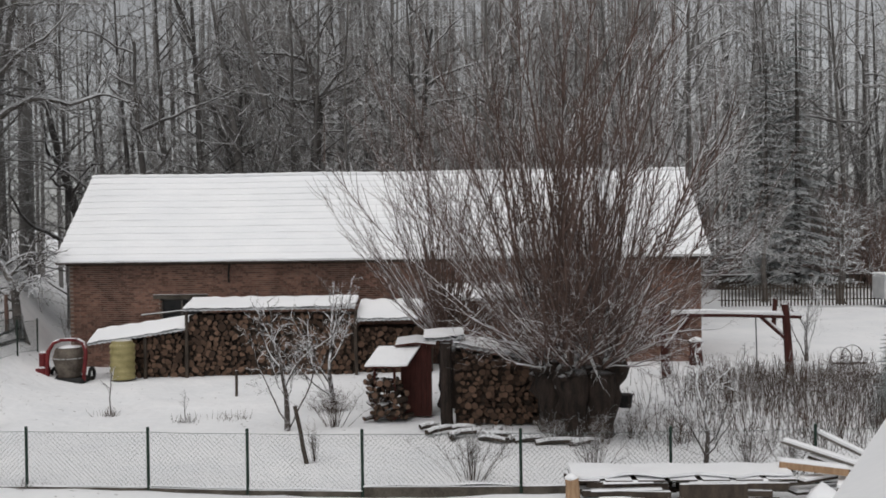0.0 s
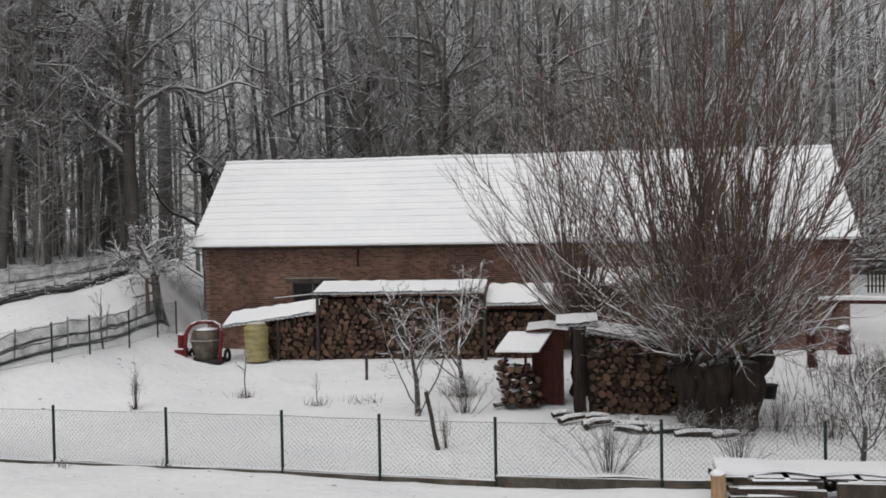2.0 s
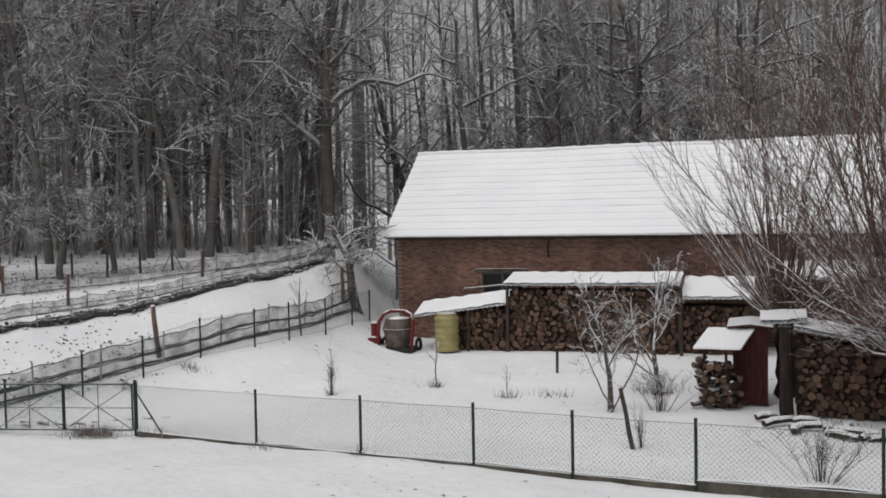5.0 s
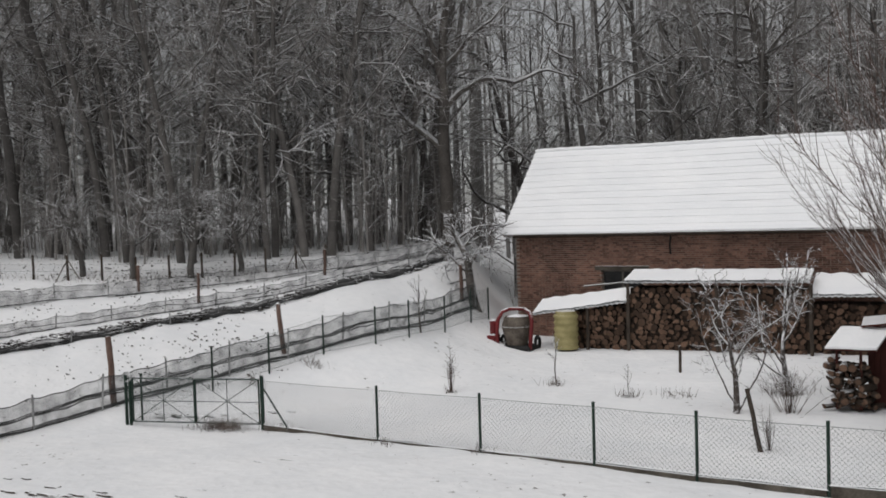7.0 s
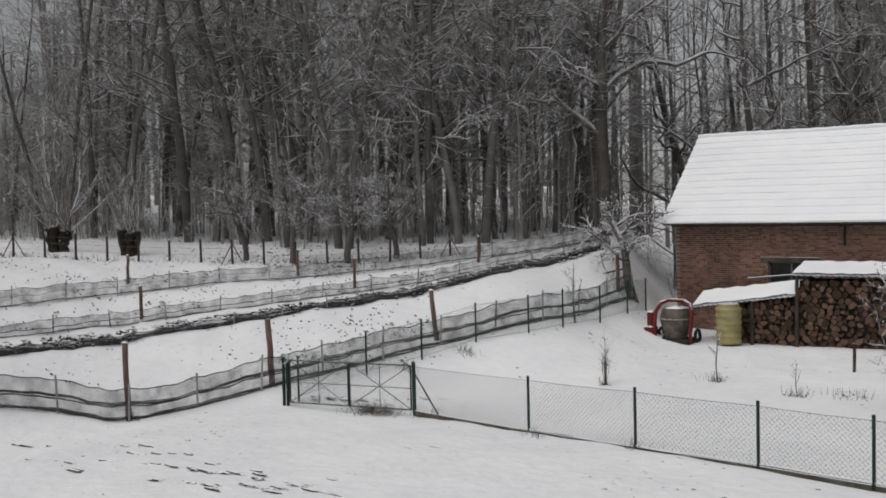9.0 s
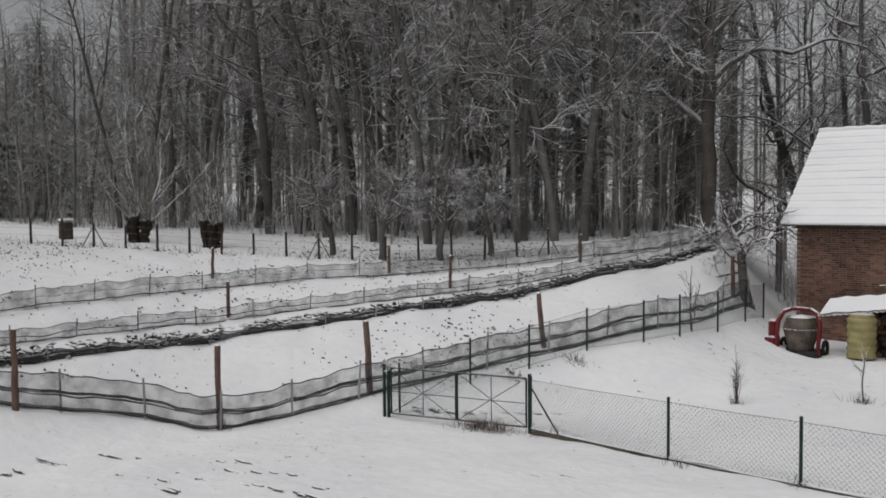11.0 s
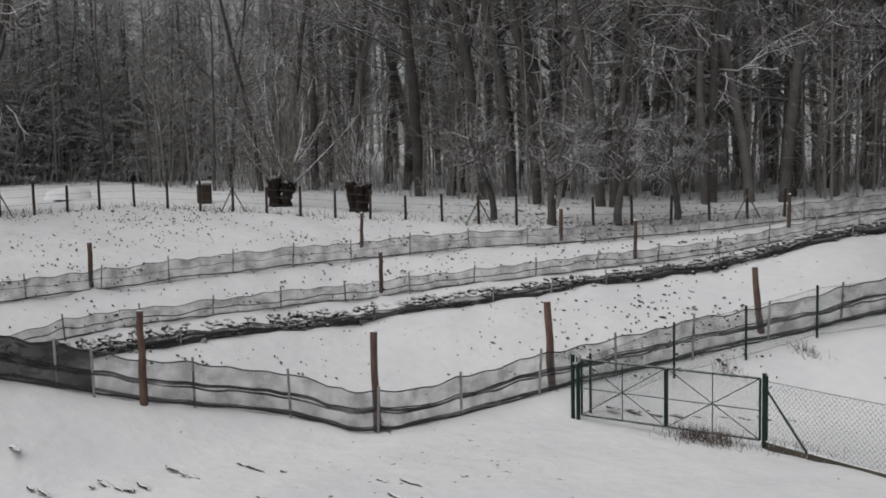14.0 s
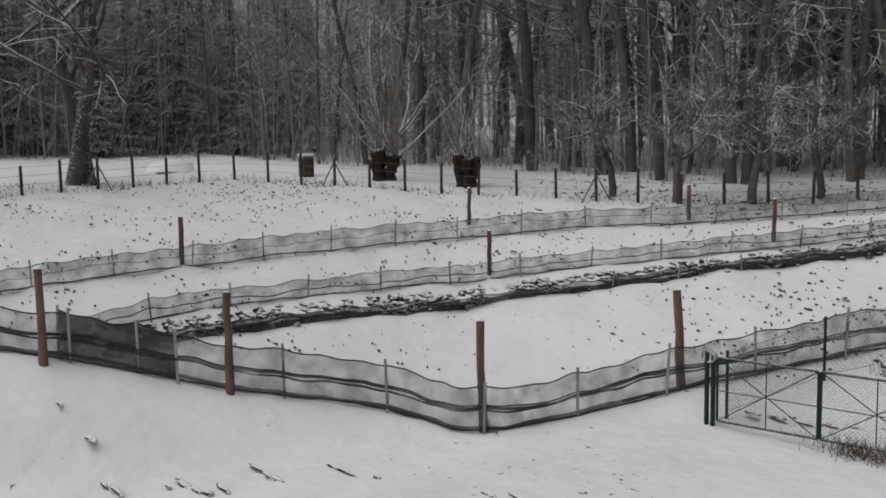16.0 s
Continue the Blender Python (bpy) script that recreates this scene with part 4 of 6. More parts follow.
N3 = [(-28.4, 5), (-29.0, 8), (-29.1, 9.6), (-29.4, 11.2), (-29.4, 13.3), (-29.3, 15.8), (-29.1, 17.85), (-28.8, 19.9), (-28.15, 21.7), (-27.2, 23.4), (-26.3, 24.7), (-25.3, 25.95), (-23.5, 28.4), (-22.1, 30.4), (-20.4, 33.4), (-19.3, 36.0), (-18.6, 38.2)]
net_fence("net_fence", N1, 0.92, 1.95, "low black netting fence on grey stakes round the field", ((1, 0.014), (0.57, 0.014), (0.53, 0.04), (0.46, 0.026), (0.12, 0.05), (0.05, 0.018)), 1)
net_fence("net_fence", N2A, 0.46, 1.9, "low netting fence along a dark soil bank", ((1, 0.008), (0.5, 0.012), (0.1, 0.02)), 2, sag=0.03, stake_r=0.022)
net_fence("net_fence", N2B, 0.32, 1.7, "collapsed dark netting along the furrow", ((1, 0.01), (0.6, 0.035), (0.25, 0.09)), 3, NET_DARK, sag=0.05, stake_r=0.018)
net_fence("net_fence", N3, 0.58, 1.9, "pale netting fence across the snowy field", ((1, 0.008), (0.6, 0.006), (0.15, 0.016)), 4, sag=0.03, stake_r=0.02)
net_fence("net_fence", [(-26.55, 9.95), (-26.3, 10.3), (-25.75, 11.15), (-25.3, 11.8)], 0.9, 1.5, "doubled dark netting where two fences meet", ((1, 0.01), (0.5, 0.02)), 5, NET_DENSE)

for k, (x, y, h, r, lx) in enumerate(((-26.42, 9.62, 1.72, 0.075, 0), (-24.82, 12.45, 1.82, 0.075, 0.02), (-21.68, 15.9, 2.0, 0.075, -0.05), (-20.5, 19.95, 1.9, 0.085, -0.14), (-18.2, 24.85, 1.55, 0.075, -0.2), (-16.1, 33.6, 1.3, 0.07, -0.05))):
    upright("fence_post", x, y, h, r, POST_WOOD, "rough peeled reddish-brown wooden fence post", "post", (lx, 0), "wooden field posts", 9, cap=k % 2 == 0)
for x, y, h in ((-26.45, 20.0, 1.05), (-23.1, 26.65, 0.98), (-29.35, 21.7, 0.98), (-29.5, 13.5, 1.15), (-25.5, 26.25, 0.95), (-20.9, 31.4, 1.0), (-29.0, 7.5, 1.1)):
    upright("fence_post", x, y, h, 0.055, POST_WOOD, "slim wooden post beside the far netting", "post", (0.02, 0), "wooden field posts", 7, cap=True)

FAR = [(-34, 3), (-36.4, 8), (-37.4, 11.6), (-38.0, 13.7), (-38.5, 15.5), (-39.0, 17.7), (-39.1, 19.0), (-37.5, 20.2), (-35.5, 21.5), (-33.5, 22.9), (-31.3, 24.35), (-29.2, 25.8), (-27, 27.3), (-25, 29.2), (-22.8, 31.4), (-21.3, 33.5)]


def build_far_fence():
    f = thing("field_fence", (0, 0, 0), "wire field fence on dark posts along the wood's edge", "fence")
    rnd = random.Random(6)
    line = along(FAR, 1.22)
    for i, (x, y) in enumerate(line):
        z = ground_z(x, y)
        p = MB()
        h = rnd.uniform(0.82, 0.98)
        p.tube([(x, y, z - 0.2), (x + rnd.uniform(-0.04, 0.04), y, z + h)], [0.05, 0.042], 7)
        part("post", p, DARK_WOOD, f)
        if i % 7 == 3:
            for s in (-1, 1):
                b = MB()
                b.tube([(x, y, z + 0.75), (x + 0.3 * s, y + 0.3 * s, z - 0.05)], 0.025, 6)
                part("brace", b, GREY_WOOD, f, "pale slanted brace")
    for h in (0.3, 0.55, 0.8):
        w = MB()
        w.tube([(x, y, ground_z(x, y) + h) for x, y in line], 0.005, 3)
        part("line_wire", w, WIRE, f)


build_far_fence()


# ---- soil: the dark bank between the nets, and clods that stick out of the snow ----
def build_soil():
    rnd = random.Random(8)
    bank = MB()
    mid = along([((a[0] * 0.25 + b[0] * 0.75), (a[1] * 0.25 + b[1] * 0.75)) for a, b in zip(N2A, N2B)], 0.22)
    for i, (x, y) in enumerate(mid):
        for _ in range(9):
            px, py = x + rnd.uniform(-0.55, 0.2), y + rnd.uniform(-0.18, 0.18)
            bank.lump((px, py, ground_z(px, py) - 0.05), (rnd.uniform(0.05, 0.19), rnd.uniform(0.05, 0.15), rnd.uniform(0.06, 0.13)), rnd, 6)
    solid("soil_bank", bank, SOIL, "dark ploughed soil bank streaked with snow", "soil", kind="stuff")
    cl = MB()
    n = 0
    while n < 3200:
        az, r = rnd.uniform(36, 84), rnd.uniform(29, 43)
        x, y = -r * math.sin(radians(az)), r * math.cos(radians(az))
        if 0.45 * noise.noise((x * 0.35, y * 0.35, 2)) + rnd.uniform(-0.3, 0.3) < 0.0:
            continue
        s = rnd.uniform(0.008, 0.026) * (2.2 if rnd.random() < 0.06 else 1)
        cl.lump((x, y, ground_z(x, y) - 0.03), (s * rnd.uniform(1, 3), s, s * 0.5 + 0.038), rnd, 6)
        n += 1
    spots = ((-21.3, 12.9), (-17.4, 12.0), (-16.6, 13.1), (-14.8, 13.6), (-12.9, 13.2), (-12.8, 13.6), (-12.4, 16.4), (-11.8, 16.8), (-11.1, 16.6), (-11.2, 17.9), (-18.5, 13.8), (-14.4, 12.3), (-23.9, 9.7), (-22.9, 10.6), (-21.7, 11.9), (-21.7, 10.8), (-19.8, 11.9), (-18.1, 13.4), (-16.8, 14.0), (-15.1, 13.2), (-13.1, 13.1),
             (-15.8, 13.2), (-15.7, 12.2), (-11.1, 14.3), (-12.5, 14.5), (-13.6, 12.8), (-17.3, 12.6), (-11.5, 16.7), (-12.7, 17.5))
    rut = MB()
    for cx, cy in spots:
        turn = rnd.uniform(-0.35, 0.35)
        for _ in range(rnd.randint(2, 4)):
            d, o = rnd.gauss(0, 0.5), rnd.gauss(0, 0.1)
            x, y = cx + d * math.cos(turn) - o * math.sin(turn), cy + d * math.sin(turn) + o * math.cos(turn)
            w, e = rnd.uniform(0.1, 0.34), rnd.uniform(0.04, 0.08)
            rut.lump((x, y, ground_z(x, y) - 0.03), (w, e, 0.045), rnd, 10)
    solid("rut_earth", rut, CLOD, "dark wet earth showing in the yard's ruts", "soil", kind="stuff")
    solid("soil_clods", cl, CLOD, "dark clods of earth poking out of the snow", "soil", kind="stuff")
    mound = MB()
    mound.lump(on(-44.2, 19.06, -0.1), (1.0, 1.0, 0.5), rnd, 14)
    solid("snow_mound", mound, SNOW, "snow-covered mound beyond the field fence", "mound", smooth=True)


build_soil()


def build_hut():
    h = thing("bee_box", on(-38.75, 21.85, -0.08), "small dark wooden box hut with a snowy lid", "hut")
    b = MB()
    b.box((0, 0, 0.36), (0.42, 0.4, 0.76), cut=0.02)
    part("body", b, DARK_WOOD, h)
    l = MB()
    l.box((0, 0, 0.765), (0.5, 0.46, 0.05), cut=0.02)
    part("lid", l, GREY_WOOD, h)
    c = MB()
    c.box((0, 0, 0.825), (0.48, 0.44, 0.07), cut=0.03)
    part("snow_cap", c, SNOW, h)


build_hut()


# ---- trees and shrubs ----
def lay_snow(snow, pts, rad, grip=0.55):
    """A ridge of snow along the upper side of a limb, left out where it climbs steeply."""
    run = []
    for i, (p, r) in enumerate(zip(pts, rad)):
        d = pts[min(i + 1, len(pts) - 1)] - pts[max(i - 1, 0)]
        if abs(d.z) < 0.78 * d.length:
            run.append((p + Vector((0, 0, r * 0.8)), r * grip + 0.003))
        if (abs(d.z) >= 0.78 * d.length or i == len(pts) - 1) and run:
            if len(run) > 1:
                snow.tube([q for q, _ in run], [w for _, w in run], 4, False)
            run = []


def grow(wood, twig, p, d, ln, r, lvl, rnd, o, snow=None):
    """A branch with its side branches. o: settings by level; snow: a mesh for the snow lying on the limbs."""
    c = o[lvl]
    n = c["n"]
    pts, rad = [Vector(p)], [r]
    d = Vector(d).normalized()
    tail = c.get("tail", 0.25)
    for i in range(n):
        d = d + Vector((rnd.gauss(0, 1), rnd.gauss(0, 1), rnd.gauss(0, 1))) * c["wob"] + Vector((0, 0, c["up"]))
        d.normalize()
        pts.append(pts[-1] + d * (ln / n))
        rad.append(r * (1 - (1 - tail) * (i + 1) / n))
    mb = wood if c.get("wood") else twig
    mb.tube(pts, rad, c["sides"], False)
    if snow is not None and n > 2 and r > 0.016:
        lay_snow(snow, pts, rad)
    if lvl + 1 >= len(o):
        return
    k = c["kids"]
    for j in range(k):
        f = c["from"] + (1 - c["from"]) * (j + rnd.random()) / k
        x = f * n
        i = min(int(x), n - 1)
        q = pts[i].lerp(pts[i + 1], x - i)
        ax = (pts[i + 1] - pts[i]).normalized()
        side = ax.orthogonal().normalized()
        side.rotate(Matrix.Rotation(rnd.uniform(0, 2 * math.pi), 3, ax))
        a = radians(rnd.uniform(*c["angle"]))
        nd = ax * math.cos(a) + side * math.sin(a)
        shrink = c["shrink"] * (1.15 - 0.6 * f if lvl == 0 else 1.1 - 0.5 * f) * rnd.uniform(0.6, 1.25)
        rr = max(0.004, min(rad[i] * 0.7, c["thin"] * rnd.uniform(0.7, 1.2)))
        grow(wood, twig, q, nd, ln * shrink, rr, lvl + 1, rnd, o, snow)


def tree_meshes(o, ln, r, seed, wood_mat, twig_mat, lean=0.04, snowy=False):
    rnd = random.Random(seed)
    wood, twig, snow = MB(), MB(), MB()
    grow(wood, twig, (0, 0, -0.3), (rnd.uniform(-lean, lean), rnd.uniform(-lean, lean), 1), ln, r, 0, rnd, o, snow if snowy else None)
    out = (wood.mesh("trunk", wood_mat, smooth=True), twig.mesh("crown", twig_mat))
    return out + (snow.mesh("snow_lining", LIMB_SNOW),) if snowy else out


def plant(name, meshes, at, label, cat, turn=0.0, size=1.0, group="", parts=("trunk", "crown", "snow_lining")):
    th = thing(name, at, label, cat, group)
    th.matrix_basis = pose(*at, 0, 0, turn) @ Matrix.Diagonal((size, size, size, 1))
    for nm, me in zip(parts, meshes):
        part(nm, me, None, th, kind="stuff" if nm in ("snow_lining", "burl") else "")
    return th


TALL = [dict(n=12, wob=0.03, up=0.03, sides=7, kids=30, angle=(35, 80), shrink=0.3, thin=0.05, wood=True, tail=0.15, **{"from": 0.08}),
        dict(n=5, wob=0.14, up=0.05, sides=3, kids=7, angle=(25, 65), shrink=0.45, thin=0.016, wood=True, tail=0.25, **{"from": 0.12}),
        dict(n=2, wob=0.16, up=0.04, sides=3, kids=4, angle=(25, 60), shrink=0.5, thin=0.01, tail=0.5, **{"from": 0.15}),
        dict(n=1, wob=0.15, up=0.03, sides=3, tail=0.6)]
OAK = [dict(n=12, wob=0.05, up=0.02, sides=9, kids=13, angle=(45, 85), shrink=0.55, thin=0.1, wood=True, tail=0.2, **{"from": 0.2}),
       dict(n=12, wob=0.17, up=0.035, sides=5, kids=10, angle=(30, 75), shrink=0.36, thin=0.03, wood=True, tail=0.2, **{"from": 0.15}),
       dict(n=4, wob=0.18, up=0.04, sides=3, kids=6, angle=(25, 65), shrink=0.4, thin=0.011, tail=0.4, **{"from": 0.1}),
       dict(n=1, wob=0.15, up=0.03, sides=3, tail=0.6)]
ALDER = [dict(n=14, wob=0.035, up=0.03, sides=8, kids=24, angle=(40, 85), shrink=0.26, thin=0.05, wood=True, tail=0.2, **{"from": 0.22}),
         dict(n=6, wob=0.17, up=0.05, sides=4, kids=7, angle=(25, 65), shrink=0.45, thin=0.018, wood=True, tail=0.25, **{"from": 0.12}),
         dict(n=3, wob=0.18, up=0.03, sides=3, kids=5, angle=(25, 60), shrink=0.5, thin=0.01, tail=0.5, **{"from": 0.15}),
         dict(n=1, wob=0.15, up=0.03, sides=3, tail=0.6)]
BUSHY = [dict(n=6, wob=0.12, up=0.04, sides=6, kids=14, angle=(30, 75), shrink=0.8, thin=0.03, wood=True, tail=0.3, **{"from": 0.3}),
         dict(n=7, wob=0.16, up=0.04, sides=4, kids=12, angle=(25, 70), shrink=0.45, thin=0.012, wood=True, tail=0.3, **{"from": 0.12}),
         dict(n=4, wob=0.18, up=0.04, sides=3, kids=6, angle=(25, 65), shrink=0.5, thin=0.007, tail=0.5, **{"from": 0.1}),
         dict(n=1, wob=0.18, up=0.03, sides=3, tail=0.6)]
APPLE = [dict(n=6, wob=0.13, up=0.02, sides=8, kids=13, angle=(45, 95), shrink=0.75, thin=0.05, wood=True, tail=0.4, **{"from": 0.42}),
         dict(n=8, wob=0.2, up=-0.015, sides=5, kids=12, angle=(30, 75), shrink=0.45, thin=0.02, wood=True, tail=0.3, **{"from": 0.15}),
         dict(n=4, wob=0.22, up=-0.01, sides=3, kids=7, angle=(25, 65), shrink=0.45, thin=0.009, tail=0.5, **{"from": 0.1}),
         dict(n=2, wob=0.2, up=0.0, sides=3, tail=0.6)]
ORCHARD = [dict(n=6, wob=0.12, up=0.03, sides=7, kids=14, angle=(40, 90), shrink=0.72, thin=0.035, wood=True, tail=0.4, **{"from": 0.42}),
           dict(n=7, wob=0.18, up=0.01, sides=4, kids=14, angle=(25, 75), shrink=0.42, thin=0.012, wood=True, tail=0.3, **{"from": 0.12}),
           dict(n=4, wob=0.2, up=0.0, sides=3, kids=9, angle=(25, 70), shrink=0.5, thin=0.006, tail=0.5, **{"from": 0.1}),
           dict(n=2, wob=0.2, up=0.0, sides=3, tail=0.6)]
SAPLING = [dict(n=6, wob=0.05, up=0.03, sides=6, kids=7, angle=(20, 55), shrink=0.5, thin=0.012, wood=True, tail=0.4, **{"from": 0.45}),
           dict(n=4, wob=0.12, up=0.06, sides=4, kids=4, angle=(25, 60), shrink=0.4, thin=0.006, wood=True, tail=0.4, **{"from": 0.3}),
           dict(n=2, wob=0.15, up=0.03, sides=3, tail=0.6)]
FRUIT = [dict(n=6, wob=0.1, up=0.06, sides=7, kids=9, angle=(25, 55), shrink=0.85, thin=0.02, wood=True, tail=0.3, **{"from": 0.12}),
         dict(n=8, wob=0.15, up=0.05, sides=5, kids=11, angle=(30, 75), shrink=0.36, thin=0.007, wood=True, tail=0.3, **{"from": 0.25}),
         dict(n=4, wob=0.22, up=0.02, sides=3, kids=6, angle=(30, 70), shrink=0.36, thin=0.0045, tail=0.5, **{"from": 0.2}),
         dict(n=2, wob=0.2, up=0.0, sides=3, tail=0.6)]


def build_forest():
    rnd = random.Random(77)
    tall = [tree_meshes(TALL, 19 + k, 0.13 + 0.035 * (k % 3), 100 + k, HAZED_BARK, HAZED_TWIG) for k in range(5)]
    oak = [tree_meshes(OAK, 15 + k, 0.3 + 0.03 * k, 200 + k, HAZED_BARK, HAZED_TWIG, 0.1, True) for k in range(3)]
    alder = [tree_meshes(ALDER, 20 + k, 0.15 + 0.03 * k, 400 + k, HAZED_BARK, HAZED_TWIG, 0.06) for k in range(4)]
    label = "bare snow-dusted forest tree with a dark trunk"
    az = -36.0
    spots = []
    while az < 92:
        for row, (r0, r1) in enumerate(((0, 3), (3, 8), (8, 16))):
            edge = 46 + 3 * step(48, 58, az) + 6 * step(58, 66, az) - 4.5 * step(26, 32, az) * (1 - step(44, 52, az)) + 42 * (1 - step(-16, -12, az))
            r = edge + rnd.uniform(r0, r1)
            a = az + rnd.uniform(-0.7, 0.7)
            spots.append((a, r, row))
        az += 1.9 if az < 25 else 1.3
    for a, r, row in spots:
        x, y = -r * math.sin(radians(a)), r * math.cos(radians(a))
        m = rnd.choice(tall)
        if BX0 - 2.5 < x < BX1 + 2.5 and y < BY1 + 3.5 or 24.2 < a < 29 and r < 46 or 22.6 < a < 25.8 and r < 57:
            continue
        if row == 0 and 10 < a < 58 or row == 1 and a < 58 and rnd.random() < 0.55:
            m = rnd.choice(alder)
        plant("forest_tree", m, on(x, y), label, "tree", rnd.uniform(0, 360), rnd.uniform(0.8, 1.12) * (1 - 0.48 * step(53, 60, a)) * (1.4 if a < -12 else 1), "forest trees")
    for a, r, s in ((30.5, 46.5, 0.95), (34.5, 45.5, 0.95), (3.5, 54.5, 1.05), (-4, 53.0, 1.0), (39, 46.0, 0.9), (13, 52.6, 0.95), (17.5, 50, 1.0), (43.5, 47, 0.9), (48, 48, 0.85), (20.5, 52, 1.05), (-15, 86, 1.3), (-18, 90, 1.25), (-20.5, 88, 1.2), (-23, 92, 1.2)):
        x, y = -r * math.sin(radians(a)), r * math.cos(radians(a))
        plant("oak_tree", rnd.choice(oak), on(x, y), "gnarled bare oak with snow-lined crooked limbs", "tree", rnd.uniform(0, 360), s, "forest trees")
    # deep wood behind
    far_w = MB()
    for q in range(960):
        a, r = rnd.uniform(-38, 94) if q < 720 else rnd.uniform(-12, 13), rnd.uniform(60, 88)
        if 14 < a < 48 and rnd.random() < 0.5:
            continue
        if a < -13:
            r += 34
        x, y = -r * math.sin(radians(a)), r * math.cos(radians(a))
        z, h, w = ground_z(x, y), rnd.uniform(18, 29) * (1 - 0.62 * step(53, 60, a)) * (1.3 if a < -10 else 1), rnd.uniform(0.1, 0.24)
        dx, dy = rnd.uniform(-0.6, 0.6), rnd.uniform(-0.6, 0.6)
        far_w.tube([(x, y, z - 0.3), (x + dx * 0.4, y + dy * 0.4, z + h * 0.5), (x + dx, y + dy, z + h)], [w, w * 0.7, w * 0.15], 5, False)
        for k in range(22):
            f = rnd.uniform(0.08, 1)
            p = Vector((x + dx * f, y + dy * f, z + h * f))
            an, l = rnd.uniform(0, 2 * math.pi), rnd.uniform(0.8, 3.4) * (1.45 - f)
            q = p + Vector((math.cos(an) * l, math.sin(an) * l, l * rnd.uniform(0.2, 0.9)))
            far_w.tube([p, p.lerp(q, 0.55) + Vector((0, 0, -0.12)), q], [0.03, 0.02, 0.01], 3, False)
            for _k in range(2):
                s = p.lerp(q, rnd.uniform(0.3, 1))
                far_w.tube([s, s + Vector((rnd.gauss(0, 0.5), rnd.gauss(0, 0.5), rnd.uniform(0, 0.8)))], [0.012, 0.006], 3, False)
    solid("deep_wood", far_w, HAZED_FAR_TWIG, "dense bare wood in the distance, greyed in place of haze", "forest", kind="stuff")
    # slender understorey between the trunks
    us = MB()
    for _ in range(560):
        a = rnd.uniform(-36, 90)
        edge = 46 + 3 * step(48, 58, a) + 6 * step(58, 66, a) - 4 * step(26, 32, a) * (1 - step(44, 52, a)) + 42 * (1 - step(-16, -12, a))
        r = edge + abs(rnd.gauss(0, 6))
        x, y = -r * math.sin(radians(a)), r * math.cos(radians(a))
        if BX0 - 1.5 < x < BX1 + 1.5 and y < BY1 + 1.5 or 22.6 < a < 25.8 and r < 57:
            continue
        z, h = ground_z(x, y), rnd.uniform(4, 11)
        dx, dy = rnd.gauss(0, 0.5), rnd.gauss(0, 0.5)
        us.tube([(x, y, z - 0.2), (x + dx * 0.3, y + dy * 0.3, z + h * 0.5), (x + dx, y + dy, z + h)], [0.05, 0.035, 0.01], 4, False)
        for k in range(20):
            f = rnd.uniform(0.12, 1)
            p = Vector((x + dx * f, y + dy * f, z + h * f))
            an, l = rnd.uniform(0, 2 * math.pi), rnd.uniform(0.6, 2.4) * (1.2 - 0.7 * f)
            q = p + Vector((math.cos(an) * l, math.sin(an) * l, l * rnd.uniform(0.0, 0.8)))
            us.tube([p, p.lerp(q, 0.5) + Vector((0, 0, 0.1 * l)), q], [0.015, 0.011, 0.005], 3, False)
            for _k in range(3):
                s = p.lerp(q, rnd.uniform(0.3, 1))
                us.tube([s, s + Vector((rnd.gauss(0, 0.35), rnd.gauss(0, 0.35), rnd.uniform(-0.05, 0.5)))], [0.008, 0.004], 3, False)
    solid("understorey", us, HAZED_TWIG, "slender snow-laced saplings between the forest trunks", "saplings", kind="stuff")
    # undergrowth at the wood's edge
    ug = MB()
    for _ in range(5200):
        a = rnd.uniform(-36, 90)
        edge = 46 + 3 * step(48, 58, a) + 6 * step(58, 66, a) - 3 * step(26, 32, a) * (1 - step(44, 52, a)) + 42 * (1 - step(-16, -12, a))
        r = edge + abs(rnd.gauss(0, 7)) - 0.5
        x, y = -r * math.sin(radians(a)), r * math.cos(radians(a))
        if BX0 - 0.6 < x < BX1 + 0.6 and BY0 - 0.6 < y < BY1 + 0.6 or 22.6 < a < 25.8 and r < 57:
            continue
        h = rnd.uniform(0.5, 2.4)
        z = ground_z(x, y)
        q = Vector((x + rnd.gauss(0, 0.3) * h, y + rnd.gauss(0, 0.3) * h, z + h))
        p = Vector((x, y, z - 0.1))
        ug.tube([p, p.lerp(q, 0.5) + Vector((rnd.gauss(0, 0.06), 0, 0.05)), q], [0.014, 0.01, 0.005], 3, False)
        for _k in range(3):
            s = p.lerp(q, rnd.uniform(0.3, 0.95))
            ug.tube([s, s + Vector((rnd.gauss(0, 0.3), rnd.gauss(0, 0.3), rnd.uniform(0.05, 0.5)))], [0.007, 0.004], 3, False)
    solid("undergrowth", ug, HAZED_TWIG, "thin snowy undergrowth at the wood's edge", "undergrowth", kind="stuff")


build_forest()


LIMB_TWIGS = [dict(n=6, wob=0.2, up=0.04, sides=4, kids=8, angle=(30, 70), shrink=0.42, thin=0.011, tail=0.25, **{"from": 0.15}),
              dict(n=3, wob=0.18, up=0.03, sides=3, kids=5, angle=(25, 65), shrink=0.45, thin=0.007, tail=0.5, **{"from": 0.1}),
              dict(n=1, wob=0.15, up=0.03, sides=3, tail=0.6)]


